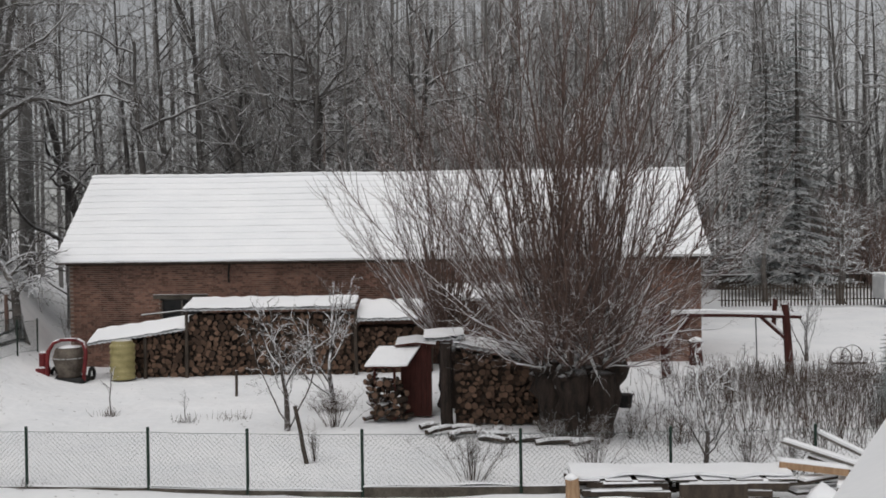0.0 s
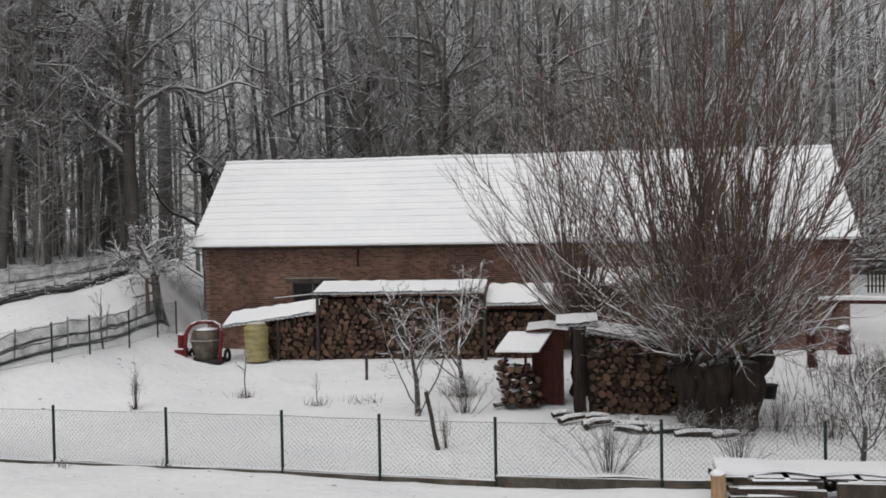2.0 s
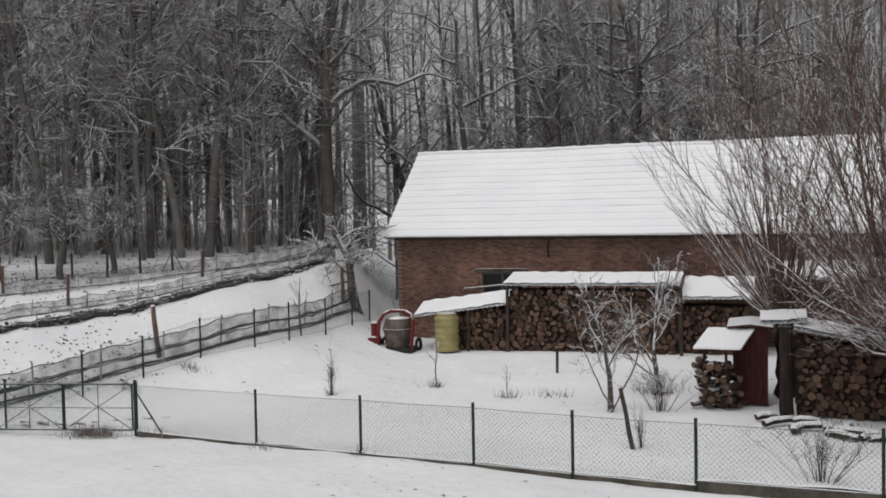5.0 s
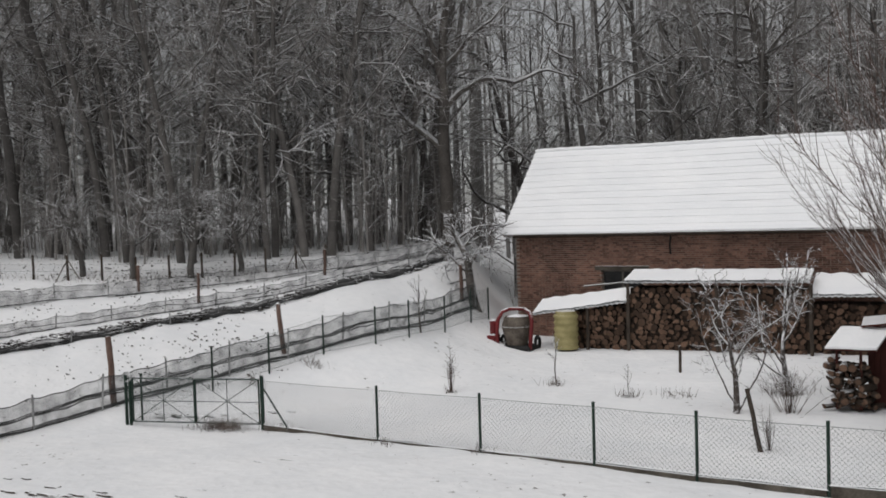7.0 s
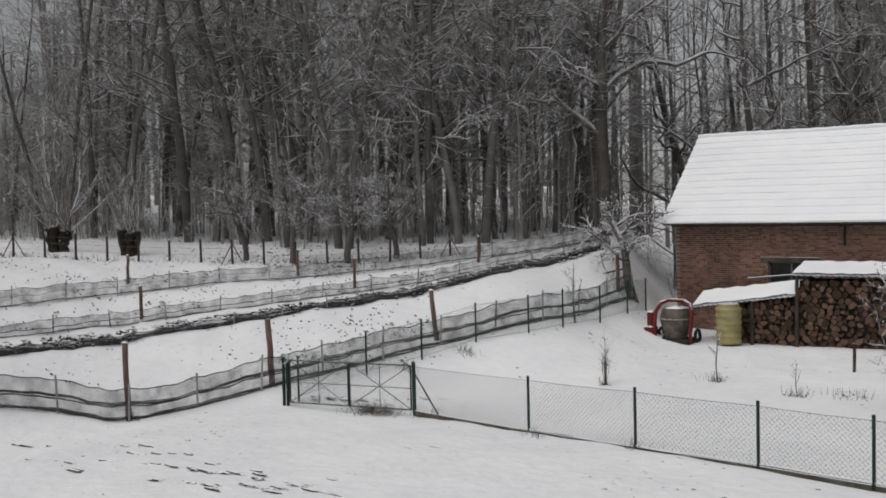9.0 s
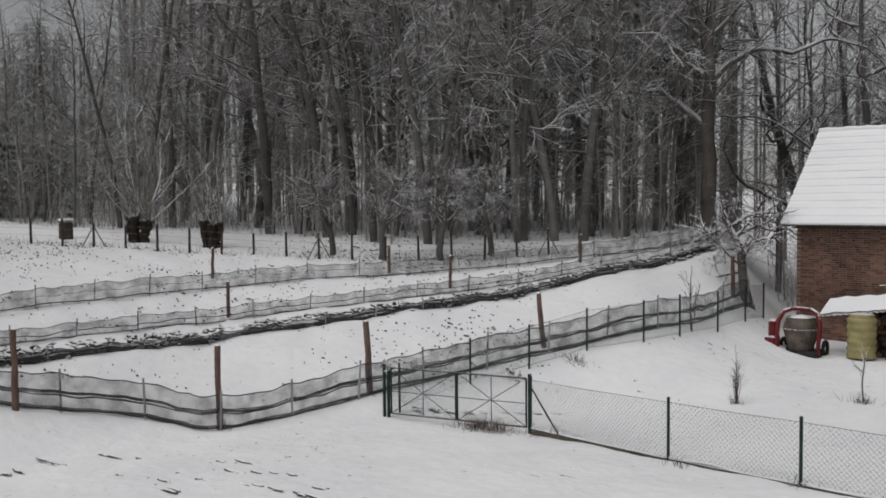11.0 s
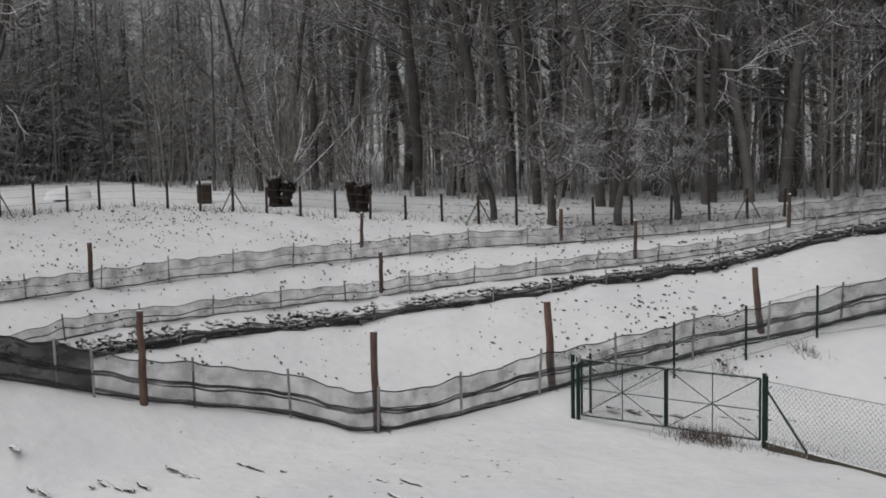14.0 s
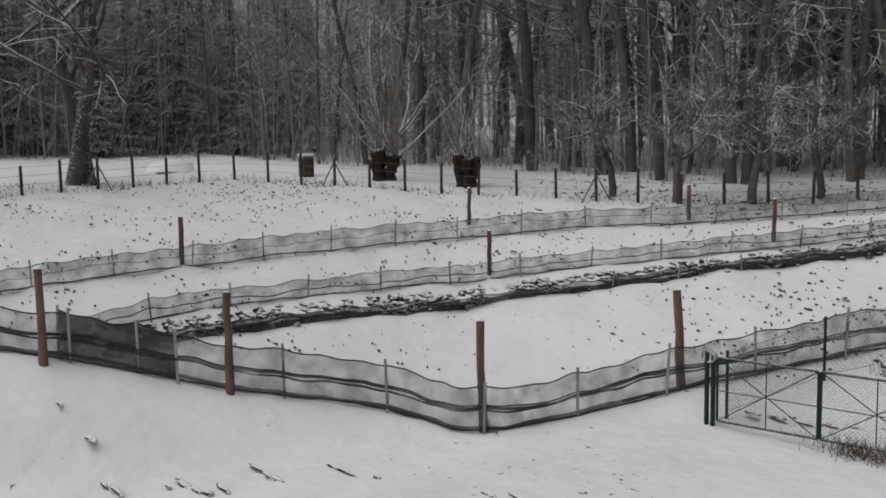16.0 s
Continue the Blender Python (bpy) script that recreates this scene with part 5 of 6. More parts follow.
class Oak:
    """A big crooked tree whose main limbs spread in one upright plane, u across it."""

    def __init__(self, u, seed):
        self.u, self.w = Vector((u[0], u[1], 0)), Vector((-u[1], u[0], 0))
        self.rnd = random.Random(seed)
        self.wood, self.twig, self.snow = MB(), MB(), MB()

    def limb(self, r0, r1, *pts, twigs=16):
        rnd, n = self.rnd, len(pts)
        lean = rnd.uniform(-0.3, 0.3) if r0 < 0.2 else 0
        line = [self.u * a + self.w * (lean * i * 0.6) + Vector((0, 0, b)) for i, (a, b) in enumerate(pts)]
        fine = []
        for i in range(n - 1):
            for f in (0, 0.5):
                p = line[i].lerp(line[i + 1], f)
                fine.append(p + Vector((rnd.gauss(0, 0.04), rnd.gauss(0, 0.04), rnd.gauss(0, 0.04))) if f else p)
        fine.append(line[-1])
        rad = [r0 + (r1 - r0) * i / (len(fine) - 1) for i in range(len(fine))]
        self.wood.tube(fine, rad, 9 if r0 > 0.2 else 6, False)
        lay_snow(self.snow, fine, rad, 0.75)
        for _ in range(twigs):
            x = rnd.uniform(0.4 if r0 < 0.2 else 2.0, n - 1.001)
            i = int(x)
            q = line[i].lerp(line[i + 1], x - i)
            d = Vector((rnd.gauss(0, 1), rnd.gauss(0, 1), rnd.gauss(0.25, 0.7))) + (line[i + 1] - line[i]).normalized() * 0.5
            grow(self.twig, self.twig, q, d, rnd.uniform(0.9, 2.6), 0.028 * rnd.uniform(0.6, 1.3), 0, rnd, LIMB_TWIGS, self.snow)

    def stand(self, at, label):
        plant("oak_tree", (self.wood.mesh("trunk", BARK, smooth=True), self.twig.mesh("crown", SNOWY_TWIG), self.snow.mesh("snow_lining", LIMB_SNOW)), at, label, "tree", 0, 1.0, "forest trees")


def build_corner_oak():
    t = Oak((0.9, 0.44), 61)
    t.limb(0.34, 0.07, (0.2, -0.3), (0.2, 3.0), (0.1, 4.4), (0.2, 6.2), (0.1, 7.8), (0.2, 9.4), (0.4, 10.9), (0.7, 12.5), (0.9, 14.5), (1.1, 17.1))
    t.limb(0.15, 0.04, (0.0, 7.7), (-0.4, 9.6), (-1.4, 11.5), (-2.1, 14.1))
    t.limb(0.14, 0.03, (0.2, 6.2), (1.0, 7.1), (1.7, 7.5), (2.5, 7.6), (3.5, 7.4), (4.7, 7.9), (5.3, 7.9), (6.6, 7.5))
    t.limb(0.15, 0.025, (0.1, 4.3), (-1.1, 5.4), (-1.6, 5.9), (-2.4, 6.0), (-3.3, 6.2), (-4.3, 6.4), (-4.9, 6.7), (-6.8, 6.7), twigs=24)
    t.limb(0.07, 0.02, (-1.6, 5.8), (-2.2, 6.7), (-2.5, 7.4), twigs=5)
    t.limb(0.06, 0.02, (-3.3, 6.2), (-4.7, 5.9), (-6.3, 5.4))
    t.limb(0.09, 0.025, (0.0, 6.7), (-1.1, 7.3), (-1.6, 7.5), (-2.1, 7.3), (-2.8, 7.1))
    t.limb(0.06, 0.02, (-1.6, 7.5), (-2.8, 7.8), (-3.6, 7.4), (-4.8, 7.0))
    t.limb(0.1, 0.02, (-0.1, 8.2), (-1.3, 9.3), (-1.9, 9.6), (-2.7, 9.8), (-3.8, 10.5))
    t.limb(0.05, 0.015, (-1.2, 5.4), (-1.9, 5.1), (-2.6, 4.5), twigs=7)
    t.limb(0.09, 0.02, (-0.4, 9.6), (-2.2, 10.7), (-3.0, 10.6), (-5.4, 10.4))
    t.limb(0.1, 0.025, (0.2, 8.2), (1.5, 9.6), (2.5, 10.3), (3.8, 11.8))
    t.stand(on(-20.3, 40.7), "big crooked oak with long snow-lined limbs beside the barn")


def build_rear_oak():
    t = Oak((0.99, 0.15), 67)
    t.limb(0.36, 0.07, (0.1, -0.3), (0.1, 4.0), (0.1, 7.5), (0.2, 10.2), (0.3, 11.7), (-0.1, 13.5), (-0.5, 15.3), (-1.1, 16.5), (-1.3, 18.3), (-1.4, 20.9))
    t.limb(0.1, 0.03, (0.1, 10.3), (-0.8, 12.0), (-1.4, 12.6), (-1.6, 13.2))
    t.limb(0.12, 0.025, (0.1, 11.9), (-1.6, 12.2), (-2.3, 11.6), (-4.2, 11.0))
    t.limb(0.11, 0.025, (-0.7, 11.7), (-1.9, 12.3), (-2.6, 12.8), (-3.3, 12.8), (-4.4, 12.4), (-5.9, 13.3))
    t.limb(0.1, 0.02, (-0.1, 13.5), (-1.4, 13.9), (-2.4, 13.7), (-3.9, 14.4), (-4.5, 15.0))
    t.limb(0.1, 0.02, (-0.3, 14.2), (-1.4, 14.5), (-3.0, 14.5), (-5.0, 14.4))
    t.limb(0.11, 0.025, (0.2, 12.0), (1.3, 13.4), (1.9, 13.9), (2.9, 13.9))
    t.limb(0.07, 0.02, (0.2, 12.1), (1.1, 12.3), (1.8, 11.6))
    t.limb(0.1, 0.025, (-0.2, 14.4), (0.7, 16.2), (1.5, 17.4))
    t.stand(on(-7.4, 50.3), "tall crooked oak with snow-lined limbs behind the barn")


build_corner_oak()
build_rear_oak()


def spruce_mesh(h, seed, whorl=7):
    rnd = random.Random(seed)
    tr, nd = MB(), MB()
    tr.tube([(0, 0, -0.3), (0.05, 0, h * 0.5), (0, 0, h)], [h * 0.013, h * 0.009, 0.02], 7, False)
    z = h * 0.04
    while z < h * 0.99:
        f = 1 - z / h
        for k in range(whorl):
            a = rnd.uniform(0, 2 * math.pi)
            l = (0.06 + 0.2 * f) * h * rnd.uniform(0.7, 1.1)
            d = Vector((math.cos(a), math.sin(a), 0))
            s = Vector((-d.y, d.x, 0))
            pts = [Vector((0, 0, z)) + d * l * t + Vector((0, 0, -l * 0.35 * t + l * 0.18 * t * t)) for t in (0, 0.35, 0.7, 1)]
            for i in range(1, 4):
                for w in (-1, 1):
                    for q in range(3):
                        b = pts[i - 1].lerp(pts[i], (q + rnd.random()) / 3)
                        wl = l * 0.26 * (1.15 - i * 0.22) * rnd.uniform(0.6, 1.2)
                        e = b + s * w * wl + d * wl * 0.6 + Vector((0, 0, -wl * rnd.uniform(0.15, 0.5)))
                        nb = len(nd.v)
                        o = d * wl * 0.16
                        nd.v += [tuple(b - o), tuple(b + o), tuple(e), tuple((b + e) / 2 + Vector((0, 0, 0.05 * wl)))]
                        nd.face(nb, nb + 3, nb + 2)
                        nd.face(nb + 3, nb + 1, nb + 2)
                        nd.face(nb, nb + 1, nb + 3)
            nd.tube(pts, [0.012, 0.01, 0.008, 0.004], 3, False)
        z += h * 0.028 * rnd.uniform(0.8, 1.2)
    return tr.mesh("trunk", BARK), nd.mesh("needles", NEEDLE)


def build_spruces():
    rnd = random.Random(5)
    ms = [spruce_mesh(15, 1), spruce_mesh(17, 2)]
    for _ in range(44):
        a, r = rnd.uniform(56.5, 90), rnd.uniform(61, 74)
        plant("spruce_tree", rnd.choice(ms), on(-r * math.sin(radians(a)), r * math.cos(radians(a))), "dark spruce among the bare trees behind the field", "spruce", rnd.uniform(0, 360), rnd.uniform(0.52, 0.74), "spruces", ("trunk", "needles"))
    for a, r, s in ((64, 57, 0.62), (67, 59, 0.7), (70, 56, 0.6), (73.5, 59, 0.75), (61.5, 58, 0.6), (77, 57, 0.72), (80, 60, 0.8), (84, 58, 0.8), (65.5, 63, 0.72), (69, 64, 0.75), (75, 64, 0.85), (-18, 76, 1.25), (-19.6, 78, 1.3)):
        plant("spruce_tree", rnd.choice(ms), on(-r * math.sin(radians(a)), r * math.cos(radians(a))), "tall dark spruce with snow-dusted needles", "spruce", rnd.uniform(0, 360), s, "spruces", ("trunk", "needles"))
    plant("spruce_tree", spruce_mesh(3.4, 3, 22), on(11.75, 24.4), "small dark garden spruce tipped with snow", "spruce", 20, 1.0, "", ("trunk", "needles"))


build_spruces()


# ---- pollard willows ----
def willow_meshes(seed, stems, base_r, head_z, shoots, length, spread, side_twigs, shoot_r=0.022, shoot_mat=None, crooked=0):
    """A short thick trunk of fused stems with a head of long shoots."""
    rnd = random.Random(seed)
    tr, sh, bu, sn = MB(), MB(), MB(), MB()
    heads = []
    for k in range(stems):
        a = 2 * math.pi * k / stems + rnd.uniform(-0.3, 0.3)
        bx, by = 0.6 * base_r * math.cos(a), 0.6 * base_r * math.sin(a)
        hx, hy = bx * rnd.uniform(1.4, 2.0), by * rnd.uniform(1.0, 1.4)
        rr = base_r * rnd.uniform(0.28, 0.46)
        z = head_z * rnd.uniform(0.88, 1.08)
        pts, rad = [], []
        for i in range(9):
            f = i / 8
            pts.append((bx + (hx - bx) * f + rnd.uniform(-0.07, 0.07), by + (hy - by) * f + rnd.uniform(-0.07, 0.07), -0.2 + (z + 0.2) * f))
            rad.append(rr * (1.25 - 0.75 * f if f < 0.4 else 0.95 + 0.35 * (f - 0.4)) * rnd.uniform(0.82, 1.2))
        tr.tube(pts, rad, 11)
        heads.append((Vector(pts[-1]), rr))
        for _ in range(14):
            h = Vector(pts[-1]) + Vector((rnd.uniform(-1, 1), rnd.uniform(-1, 1), rnd.uniform(-0.5, 0.4))) * rr * 0.9
            bu.lump(tuple(h - Vector((0, 0, 0.08))), (rr * rnd.uniform(0.25, 0.5), rr * rnd.uniform(0.25, 0.5), rr * rnd.uniform(0.3, 0.6)), rnd, 7)
    for _ in range(crooked):
        h, rr = rnd.choice(heads)
        a = rnd.uniform(0, 2 * math.pi)
        d = Vector((math.cos(a), math.sin(a), rnd.uniform(0.3, 1.0)))
        o = [dict(n=9, wob=0.12, up=0.035, sides=4, kids=9, angle=(30, 75), shrink=0.32, thin=0.009, tail=0.2, **{"from": 0.25}),
             dict(n=4, wob=0.18, up=0.05, sides=3, kids=4, angle=(30, 60), shrink=0.4, thin=0.005, tail=0.4, **{"from": 0.2}),
             dict(n=2, wob=0.15, up=0.05, sides=3, tail=0.5)]
        grow(sh, sh, h, d, rnd.uniform(2.0, 4.4), 0.026 * rnd.uniform(0.7, 1.3), 0, rnd, o, sn)
    for _ in range(shoots):
        h, rr = rnd.choice(heads)
        a = rnd.uniform(0, 2 * math.pi)
        t = rnd.random() ** 0.7 * spread if rnd.random() < 0.8 else rnd.random() * 0.4
        d = Vector((math.sin(t) * math.cos(a), math.sin(t) * math.sin(a), math.cos(t)))
        ln = length * rnd.uniform(0.55, 1.05) * (1.0 - 0.3 * t / max(spread, 0.01))
        p = h + Vector((d.x, d.y, 0.2)) * rr * rnd.uniform(0.2, 0.9)
        n, r0 = 9, shoot_r * rnd.uniform(0.6, 1.4)
        pts, rad, dd = [p], [r0], d.copy()
        for i in range(n):
            dd = (dd + Vector((rnd.gauss(0, 0.06), rnd.gauss(0, 0.06), 0.02 + 0.04 * t))).normalized()
            pts.append(pts[-1] + dd * (ln / n))
            rad.append(r0 * (1 - 0.8 * (i + 1) / n))
        sh.tube(pts, rad, 4, False)
        for _k in range(side_twigs):
            x = rnd.uniform(0.8, n)
            i = min(int(x), n - 1)
            q = pts[i].lerp(pts[i + 1], x - i)
            ax = (pts[i + 1] - pts[i]).normalized()
            s = ax.orthogonal().normalized()
            s.rotate(Matrix.Rotation(rnd.uniform(0, 2 * math.pi), 3, ax))
            e = (ax + s * rnd.uniform(0.3, 0.8)).normalized()
            l = ln * rnd.uniform(0.06, 0.2)
            w = q + e * l * 0.5
            v = w + (e + Vector((0, 0, 0.35))).normalized() * l * 0.5
            sh.tube([q, w, v], [r0 * 0.35, r0 * 0.26, r0 * 0.14], 3, False)
    return tr.mesh("trunk", WILLOW_BARK, smooth=True), sh.mesh("crown", shoot_mat or WILLOW_TWIG), bu.mesh("burl", WILLOW_BARK), sn.mesh("snow_lining", SNOW)


plant("pollard_willow", willow_meshes(3, 7, 0.86, 1.75, 165, 10.6, 1.12, 30, 0.03, None, 110), on(3.25, 24.0), "big pollard willow with a fused trunk and long reddish shoots", "willow", 0, 1.0, "", ("trunk", "crown", "burl", "snow_lining"))
small = willow_meshes(8, 6, 0.4, 1.05, 34, 6.6, 1.15, 12, 0.03, PALE_TWIG)
slim = willow_meshes(18, 6, 0.4, 1.15, 40, 4.6, 0.75, 10, 0.018, TWIG)
plant("pollard_willow", small, on(-36.0, 23.35), "dark pollard willow stump with pale snowy shoots", "willow", 40, 0.88, "pollards by the field", ("trunk", "crown", "burl"))
plant("pollard_willow", slim, on(-33.1, 24.6), "dark pollard willow stump with a narrow brush of shoots", "willow", 200, 0.88, "pollards by the field", ("trunk", "crown", "burl"))
side_willow = willow_meshes(14, 3, 0.3, 1.9, 90, 7.6, 1.15, 14, 0.022)
plant("willow_bush", side_willow, on(-0.2, 27.6), "slender willow bush behind the red shed", "willow", 0, 1.0, "", ("trunk", "crown", "burl"))


def build_small_trees():
    ap = tree_meshes(APPLE, 2.9, 0.17, 31, BARK, SNOWY_TWIG, 0.15, True)
    plant("apple_tree", ap, on(-15.6, 34.0), "old apple tree thick with snowy twigs by the barn", "tree", 30, 1.28)
    ap2 = tree_meshes(ORCHARD, 3.1, 0.13, 33, HAZED_BARK, ORCHARD_TWIG, 0.15)
    for k, (x, y, s, t) in enumerate(((-29.0, 27.0, 1.0, 10), (-27.05, 27.6, 1.1, 120), (-25.4, 29.0, 1.15, 240), (-24.3, 30.6, 1.0, 60))):
        plant("orchard_tree", ap2, on(x, y), "low spreading fruit tree covered in snowy twigs", "tree", t, s, "orchard trees by the wood")
    f1 = tree_meshes(FRUIT, 1.9, 0.065, 41, SNOWY_TWIG, SNOWY_TWIG, 0.2)
    f2 = tree_meshes(FRUIT, 2.0, 0.06, 47, SNOWY_TWIG, SNOWY_TWIG, 0.15)
    sp = tree_meshes(SAPLING, 1.5, 0.03, 53, SNOWY_TWIG, SNOWY_TWIG, 0.05)
    plant("fruit_tree", f1, on(-4.45, 24.7), "young fruit tree with crooked snow-lined branches", "tree", 0, 1.45, "garden fruit trees")
    plant("fruit_tree", f2, on(-3.5, 27.6), "fruit tree with forked snowy branches", "tree", 80, 1.55, "garden fruit trees")
    plant("fruit_tree", f1, on(13.27, 35.5), "small round-headed fruit tree beyond the swing", "tree", 200, 1.3, "garden fruit trees")
    plant("fruit_tree", f2, on(5.5, 20.0), "thin young tree by the garden fence", "tree", 150, 1.15, "garden fruit trees")
    plant("fruit_tree", sp, on(-15.6, 29.2), "thin young tree at the garden's edge", "tree", 100, 1.35, "garden fruit trees")
    plant("sapling", sp, on(-9.9, 26.8), "little sapling in a dug patch of the garden", "sapling", 10, 1.0, "saplings")
    plant("sapling", sp, on(-7.5, 26.0), "tiny sapling in the garden snow", "sapling", 60, 0.62, "saplings")
    far = tree_meshes(BUSHY, 4.2, 0.22, 71, BARK, TWIG, 0.1)
    plant("meadow_tree", far, on(21.0, 65.2), "spreading bare tree with snowy twigs by the pickets", "tree", 40, 1.25, "meadow trees")
    plant("meadow_tree", far, on(25.5, 63.0), "spreading bare tree with snowy twigs by the pickets", "tree", 160, 1.35, "meadow trees")
    tall1 = tree_meshes(OAK, 13, 0.26, 303, BARK, TWIG, 0.12)
    for x, y, s, t in ((-39.75, 14.06, 1.0, 0), (-40.1, 14.75, 0.95, 90), (-39.4, 11.2, 1.1, 200)):
        plant("field_tree", tall1, on(x, y), "tall bare tree at the field's edge with snowy limbs", "tree", t, s, "field trees")


build_small_trees()


def shrub_mesh(n, h, w, seed, m, r=0.01, twigs=4):
    rnd = random.Random(seed)
    mb = MB()
    for _ in range(n):
        a, q = rnd.uniform(0, 2 * math.pi), abs(rnd.gauss(0, 0.35)) * w
        p = Vector((q * 0.4 * math.cos(a), q * 0.4 * math.sin(a), -0.05))
        hh = h * rnd.uniform(0.45, 1.05)
        e = Vector((q * 1.5 * math.cos(a), q * 1.5 * math.sin(a), hh))
        mid = p.lerp(e, 0.5) + Vector((rnd.gauss(0, 0.04), rnd.gauss(0, 0.04), 0.08 * h))
        mb.tube([p, mid, e], [r, r * 0.75, r * 0.35], 4, False)
        for _k in range(twigs):
            f = rnd.uniform(0.35, 1)
            s = p.lerp(mid, f * 2) if f < 0.5 else mid.lerp(e, f * 2 - 1)
            mb.tube([s, s + Vector((rnd.gauss(0, 0.13), rnd.gauss(0, 0.13), rnd.uniform(0.02, 0.28)))], [r * 0.5, r * 0.25], 3, False)
    return mb.mesh("stems", m)


def build_shrubs():
    a = shrub_mesh(30, 0.95, 1.0, 1, DRY_STEM, 0.008, 10)
    c = shrub_mesh(40, 0.9, 1.5, 3, DRY_STEM, 0.006, 8)
    b = shrub_mesh(12, 1.15, 0.24, 2, DRY_STEM, 0.008, 7)
    for x, y, s, m, lab in ((-12.55, 25.1, 1.1, b, "slim upright shrub in the garden snow"), (-3.15, 21.15, 0.8, b, "dry shrub stems round a leaning post"), (-3.2, 25.2, 0.95, a, "brown shrub by the fruit trees"), (0.45, 19.3, 1.0, a, "bare currant shrub near the garden fence"), (3.1, 19.8, 0.85, a, "low bare shrub near the garden fence"), (-3.5, 27.3, 0.7, a, "small shrub under the fruit tree"), (7.3, 19.6, 0.8, a, "bare shrub by the fence"), (2.5, 22.75, 0.75, c, "wispy sprouts at the foot of the willow"), (3.7, 22.7, 0.85, c, "wispy sprouts at the foot of the willow"), (4.5, 23.3, 0.9, c, "wispy sprouts at the foot of the willow"), (5.6, 22.6, 0.9, c, "thin leafless bush by the willow"), (6.6, 20.4, 0.95, c, "thin leafless bush behind the timber")):
        ob = new("shrub", m)
        ob.matrix_basis = pose(*on(x, y), 0, 0, x * 50) @ Matrix.Diagonal((s, s, s, 1))
        tagged(ob, lab, "shrub", "garden shrubs")
    rnd = random.Random(21)
    hd = MB()
    for _ in range(4200):
        x, y = rnd.uniform(4.6, 13.8), rnd.uniform(21.5, 31)
        if x < 6.5 and y > 27 and rnd.random() < 0.7:
            continue
        if rnd.random() > 0.15 + 0.85 * step(6, 10, x) * (0.35 + 0.65 * step(24, 28, y)):
            continue
        h = rnd.uniform(0.3, 1.0)
        p = Vector(on(x, y, -0.05))
        e = p + Vector((rnd.gauss(0, 0.12), rnd.gauss(0, 0.12), h))
        hd.tube([p, p.lerp(e, 0.5) + Vector((rnd.gauss(0, 0.03), 0, 0)), e], [0.009, 0.007, 0.004], 3, False)
        for _k in range(4):
            s = p.lerp(e, rnd.uniform(0.3, 0.98))
            hd.tube([s, s + Vector((rnd.gauss(0, 0.12), rnd.gauss(0, 0.12), rnd.uniform(0.03, 0.25)))], [0.005, 0.003], 3, False)
    solid("raspberry_canes", hd, DRY_STEM, "thicket of dry brown raspberry canes flecked with snow", "canes", kind="stuff")
    th = MB()
    for cx, cy, w, hh, n in ((24, 84, 3.6, 4.5, 260), (33, 82, 5.2, 10.0, 520), (36, 78, 4.2, 9.0, 360), (15.4, 66, 2.0, 2.6, 200), (29.0, 85, 4.5, 6.5, 340)):
        for _ in range(n):
            an, q = rnd.uniform(0, 6.28), abs(rnd.gauss(0, 0.5)) * w
            p = Vector((cx + q * 0.6 * math.cos(an), cy + q * 0.6 * math.sin(an), ground_z(cx, cy) - 0.1))
            h = hh * rnd.uniform(0.4, 1.0) * (1 - 0.3 * min(1, q / w))
            e = p + Vector((q * 0.4 * math.cos(an) + rnd.gauss(0, 0.3), q * 0.4 * math.sin(an) + rnd.gauss(0, 0.3), h))
            th.tube([p, p.lerp(e, 0.5) + Vector((rnd.gauss(0, 0.2), rnd.gauss(0, 0.2), 0.2)), e], [0.03, 0.02, 0.008], 3, False)
            for _k in range(9):
                s = p.lerp(e, rnd.uniform(0.3, 1))
                th.tube([s, s + Vector((rnd.gauss(0, 0.4), rnd.gauss(0, 0.4), rnd.uniform(0, 0.6)))], [0.012, 0.006], 3, False)
    solid("thicket", th, RED_TWIG, "reddish-brown thicket of bare bushes beyond the garden", "bushes", kind="stuff")
    gr = MB()
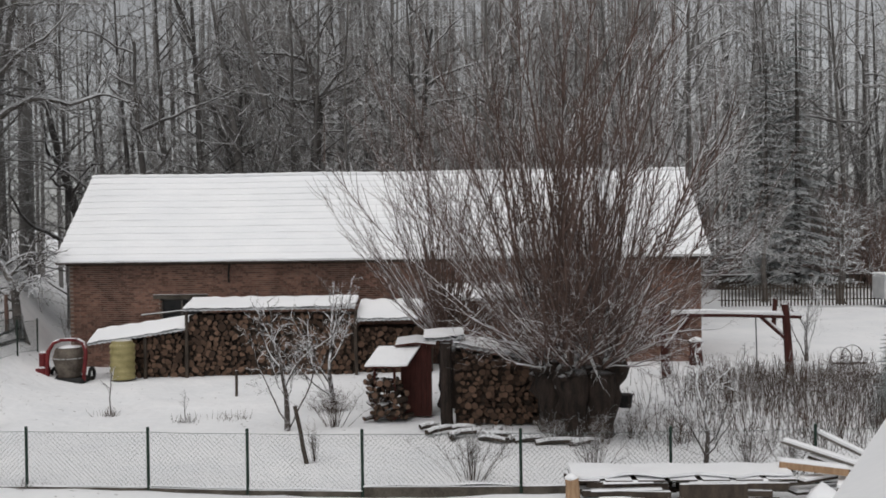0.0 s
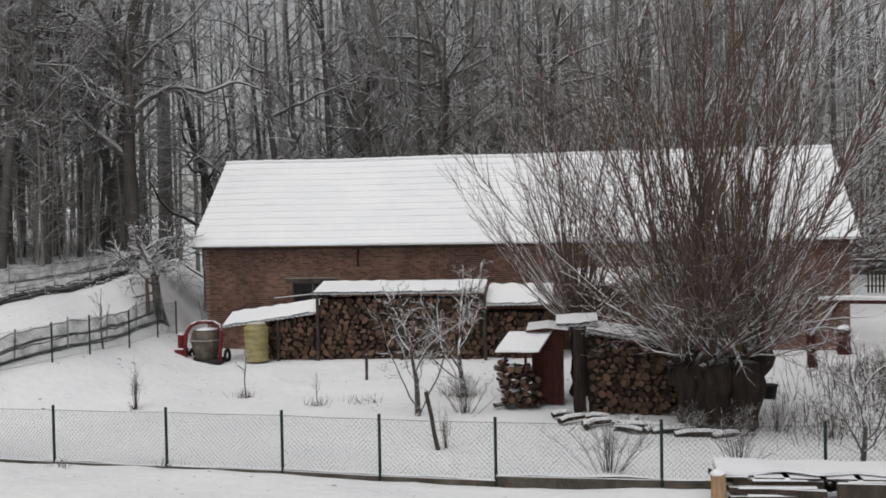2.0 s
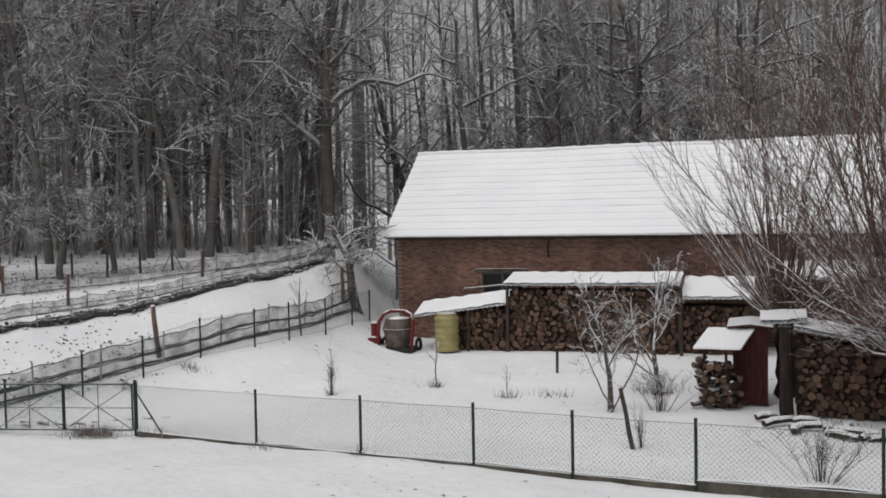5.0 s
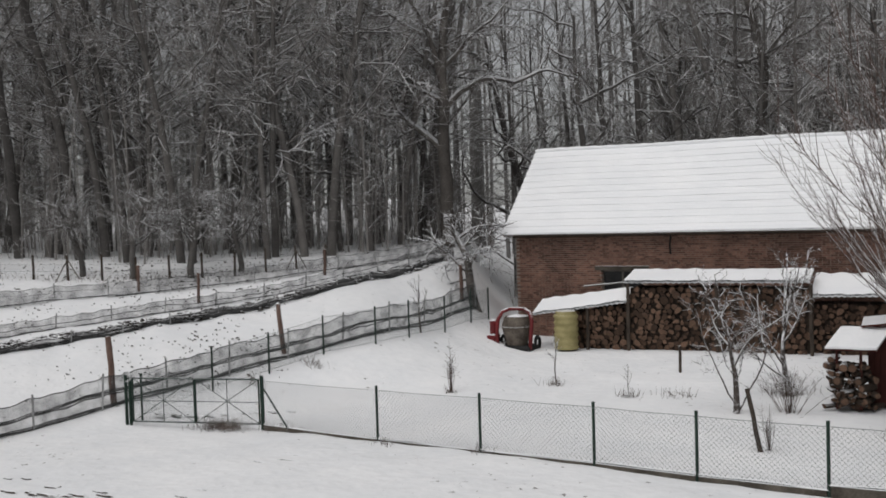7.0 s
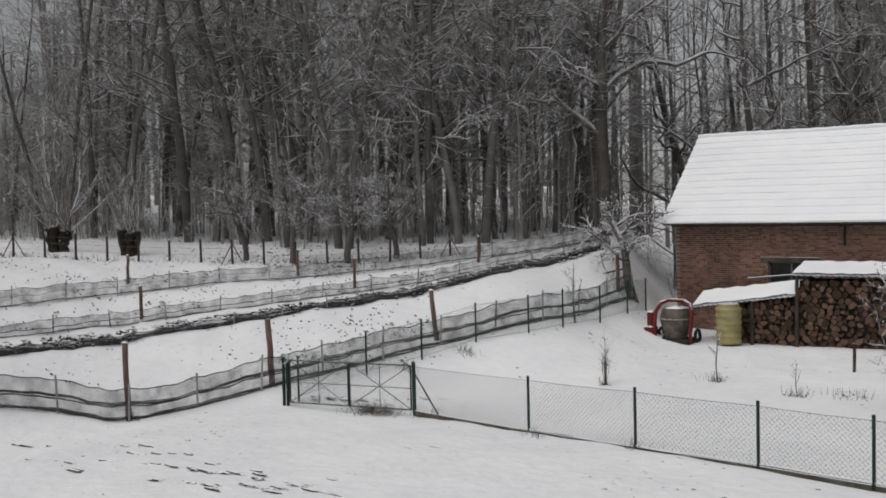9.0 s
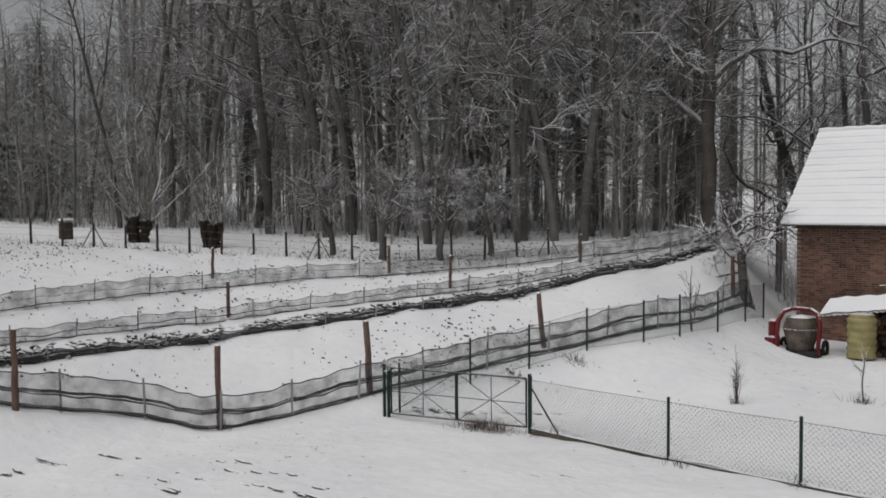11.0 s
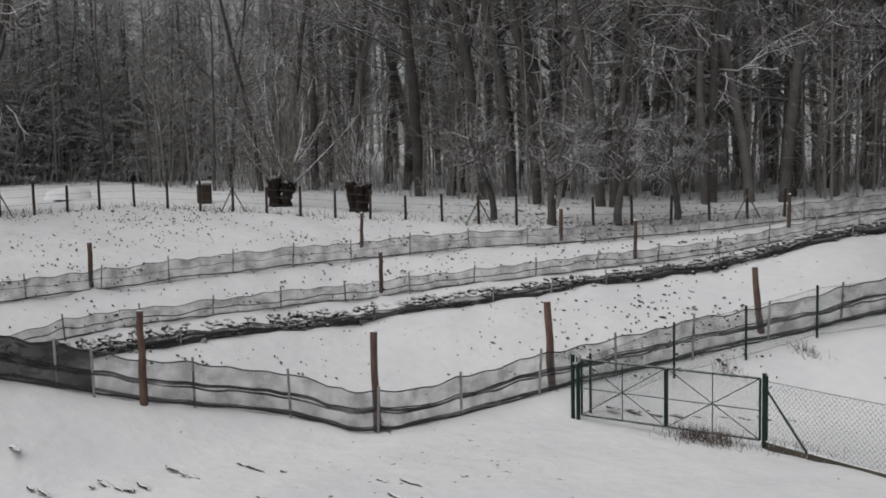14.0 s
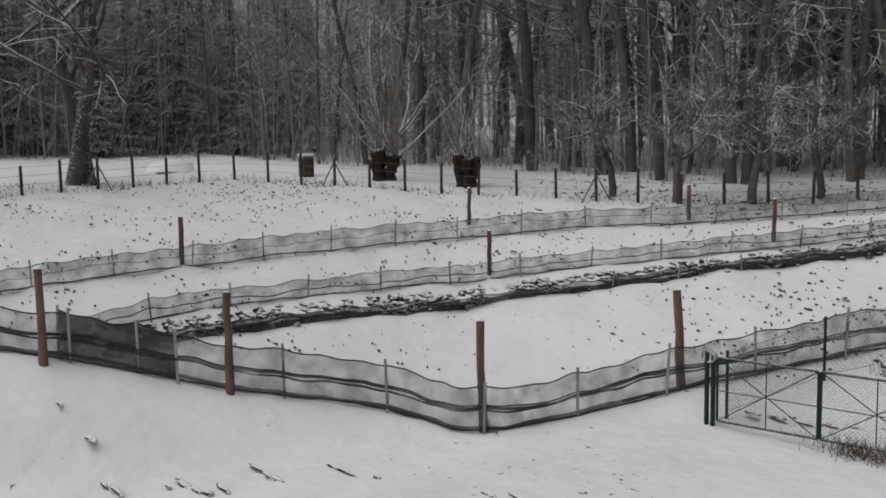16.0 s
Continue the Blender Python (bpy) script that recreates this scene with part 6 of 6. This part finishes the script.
    for cx, cy, w, n in ((-16.6, 19.75, 0.9, 380), (-14.8, 19.9, 0.7, 60), (-18.0, 23.0, 0.4, 40), (-17.0, 24.7, 0.5, 60), (-11.3, 18.8, 0.4, 30), (-8.8, 18.7, 0.3, 24), (-9.9, 26.7, 0.35, 50), (-7.5, 25.9, 0.3, 40), (-6.3, 26.3, 0.6, 50), (-3.5, 27.4, 0.6, 120), (-21.6, 16, 0.3, 30), (2.5, 23.0, 1.2, 160), (0.7, 24.5, 0.8, 60), (-12.5, 25, 0.2, 30)):
        for _ in range(n):
            x, y = cx + rnd.gauss(0, w * 0.5), cy + rnd.gauss(0, w * 0.22)
            p = Vector(on(x, y, -0.03))
            gr.tube([p, p + Vector((rnd.gauss(0, 0.08), rnd.gauss(0, 0.08), rnd.uniform(0.08, 0.3)))], [0.006, 0.002], 3, False)
    far = along(FAR, 0.08)
    for x, y in far:
        for _ in range(2):
            px, py = x + rnd.gauss(0, 0.25), y + rnd.gauss(0, 0.25)
            p = Vector(on(px, py, -0.03))
            gr.tube([p, p + Vector((rnd.gauss(0, 0.1), rnd.gauss(0, 0.1), rnd.uniform(0.05, 0.28)))], [0.008, 0.003], 3, False)
    solid("dry_grass", gr, DRY_STEM, "tufts of dry grass sticking out of the snow", "grass", kind="stuff")
    lg = random.Random(4)
    for k, (x, y, ln, t) in enumerate(((0.4, 23.7, 1.0, 20), (1.3, 23.3, 1.2, -15), (2.0, 22.8, 0.9, 10), (-0.3, 24.1, 0.9, 40), (1.0, 22.9, 0.8, -40), (2.6, 22.5, 1.1, 5), (0.1, 23.4, 0.5, 70), (0.8, 23.5, 0.45, -60), (1.6, 22.9, 0.5, 35), (2.3, 23.0, 0.6, -25), (-0.6, 24.6, 0.5, 15), (1.2, 23.8, 0.4, 80), (0.3, 24.3, 0.6, -10), (3.2, 22.4, 0.7, 30))):
        m = MB()
        m.tube([(-ln / 2, 0, 0.06), (-ln / 5, 0.05, 0.1), (ln / 5, -0.02, 0.12), (ln / 2, 0.04, 0.09)], [0.08, 0.095, 0.085, 0.07], 9)
        b = solid("fallen_log", m, SNOWY_LOG, "snow-topped log lying by the firewood", "log", on(x, y), "logs on the ground")
        b.rotation_euler = (0, 0, radians(t))


build_shrubs()
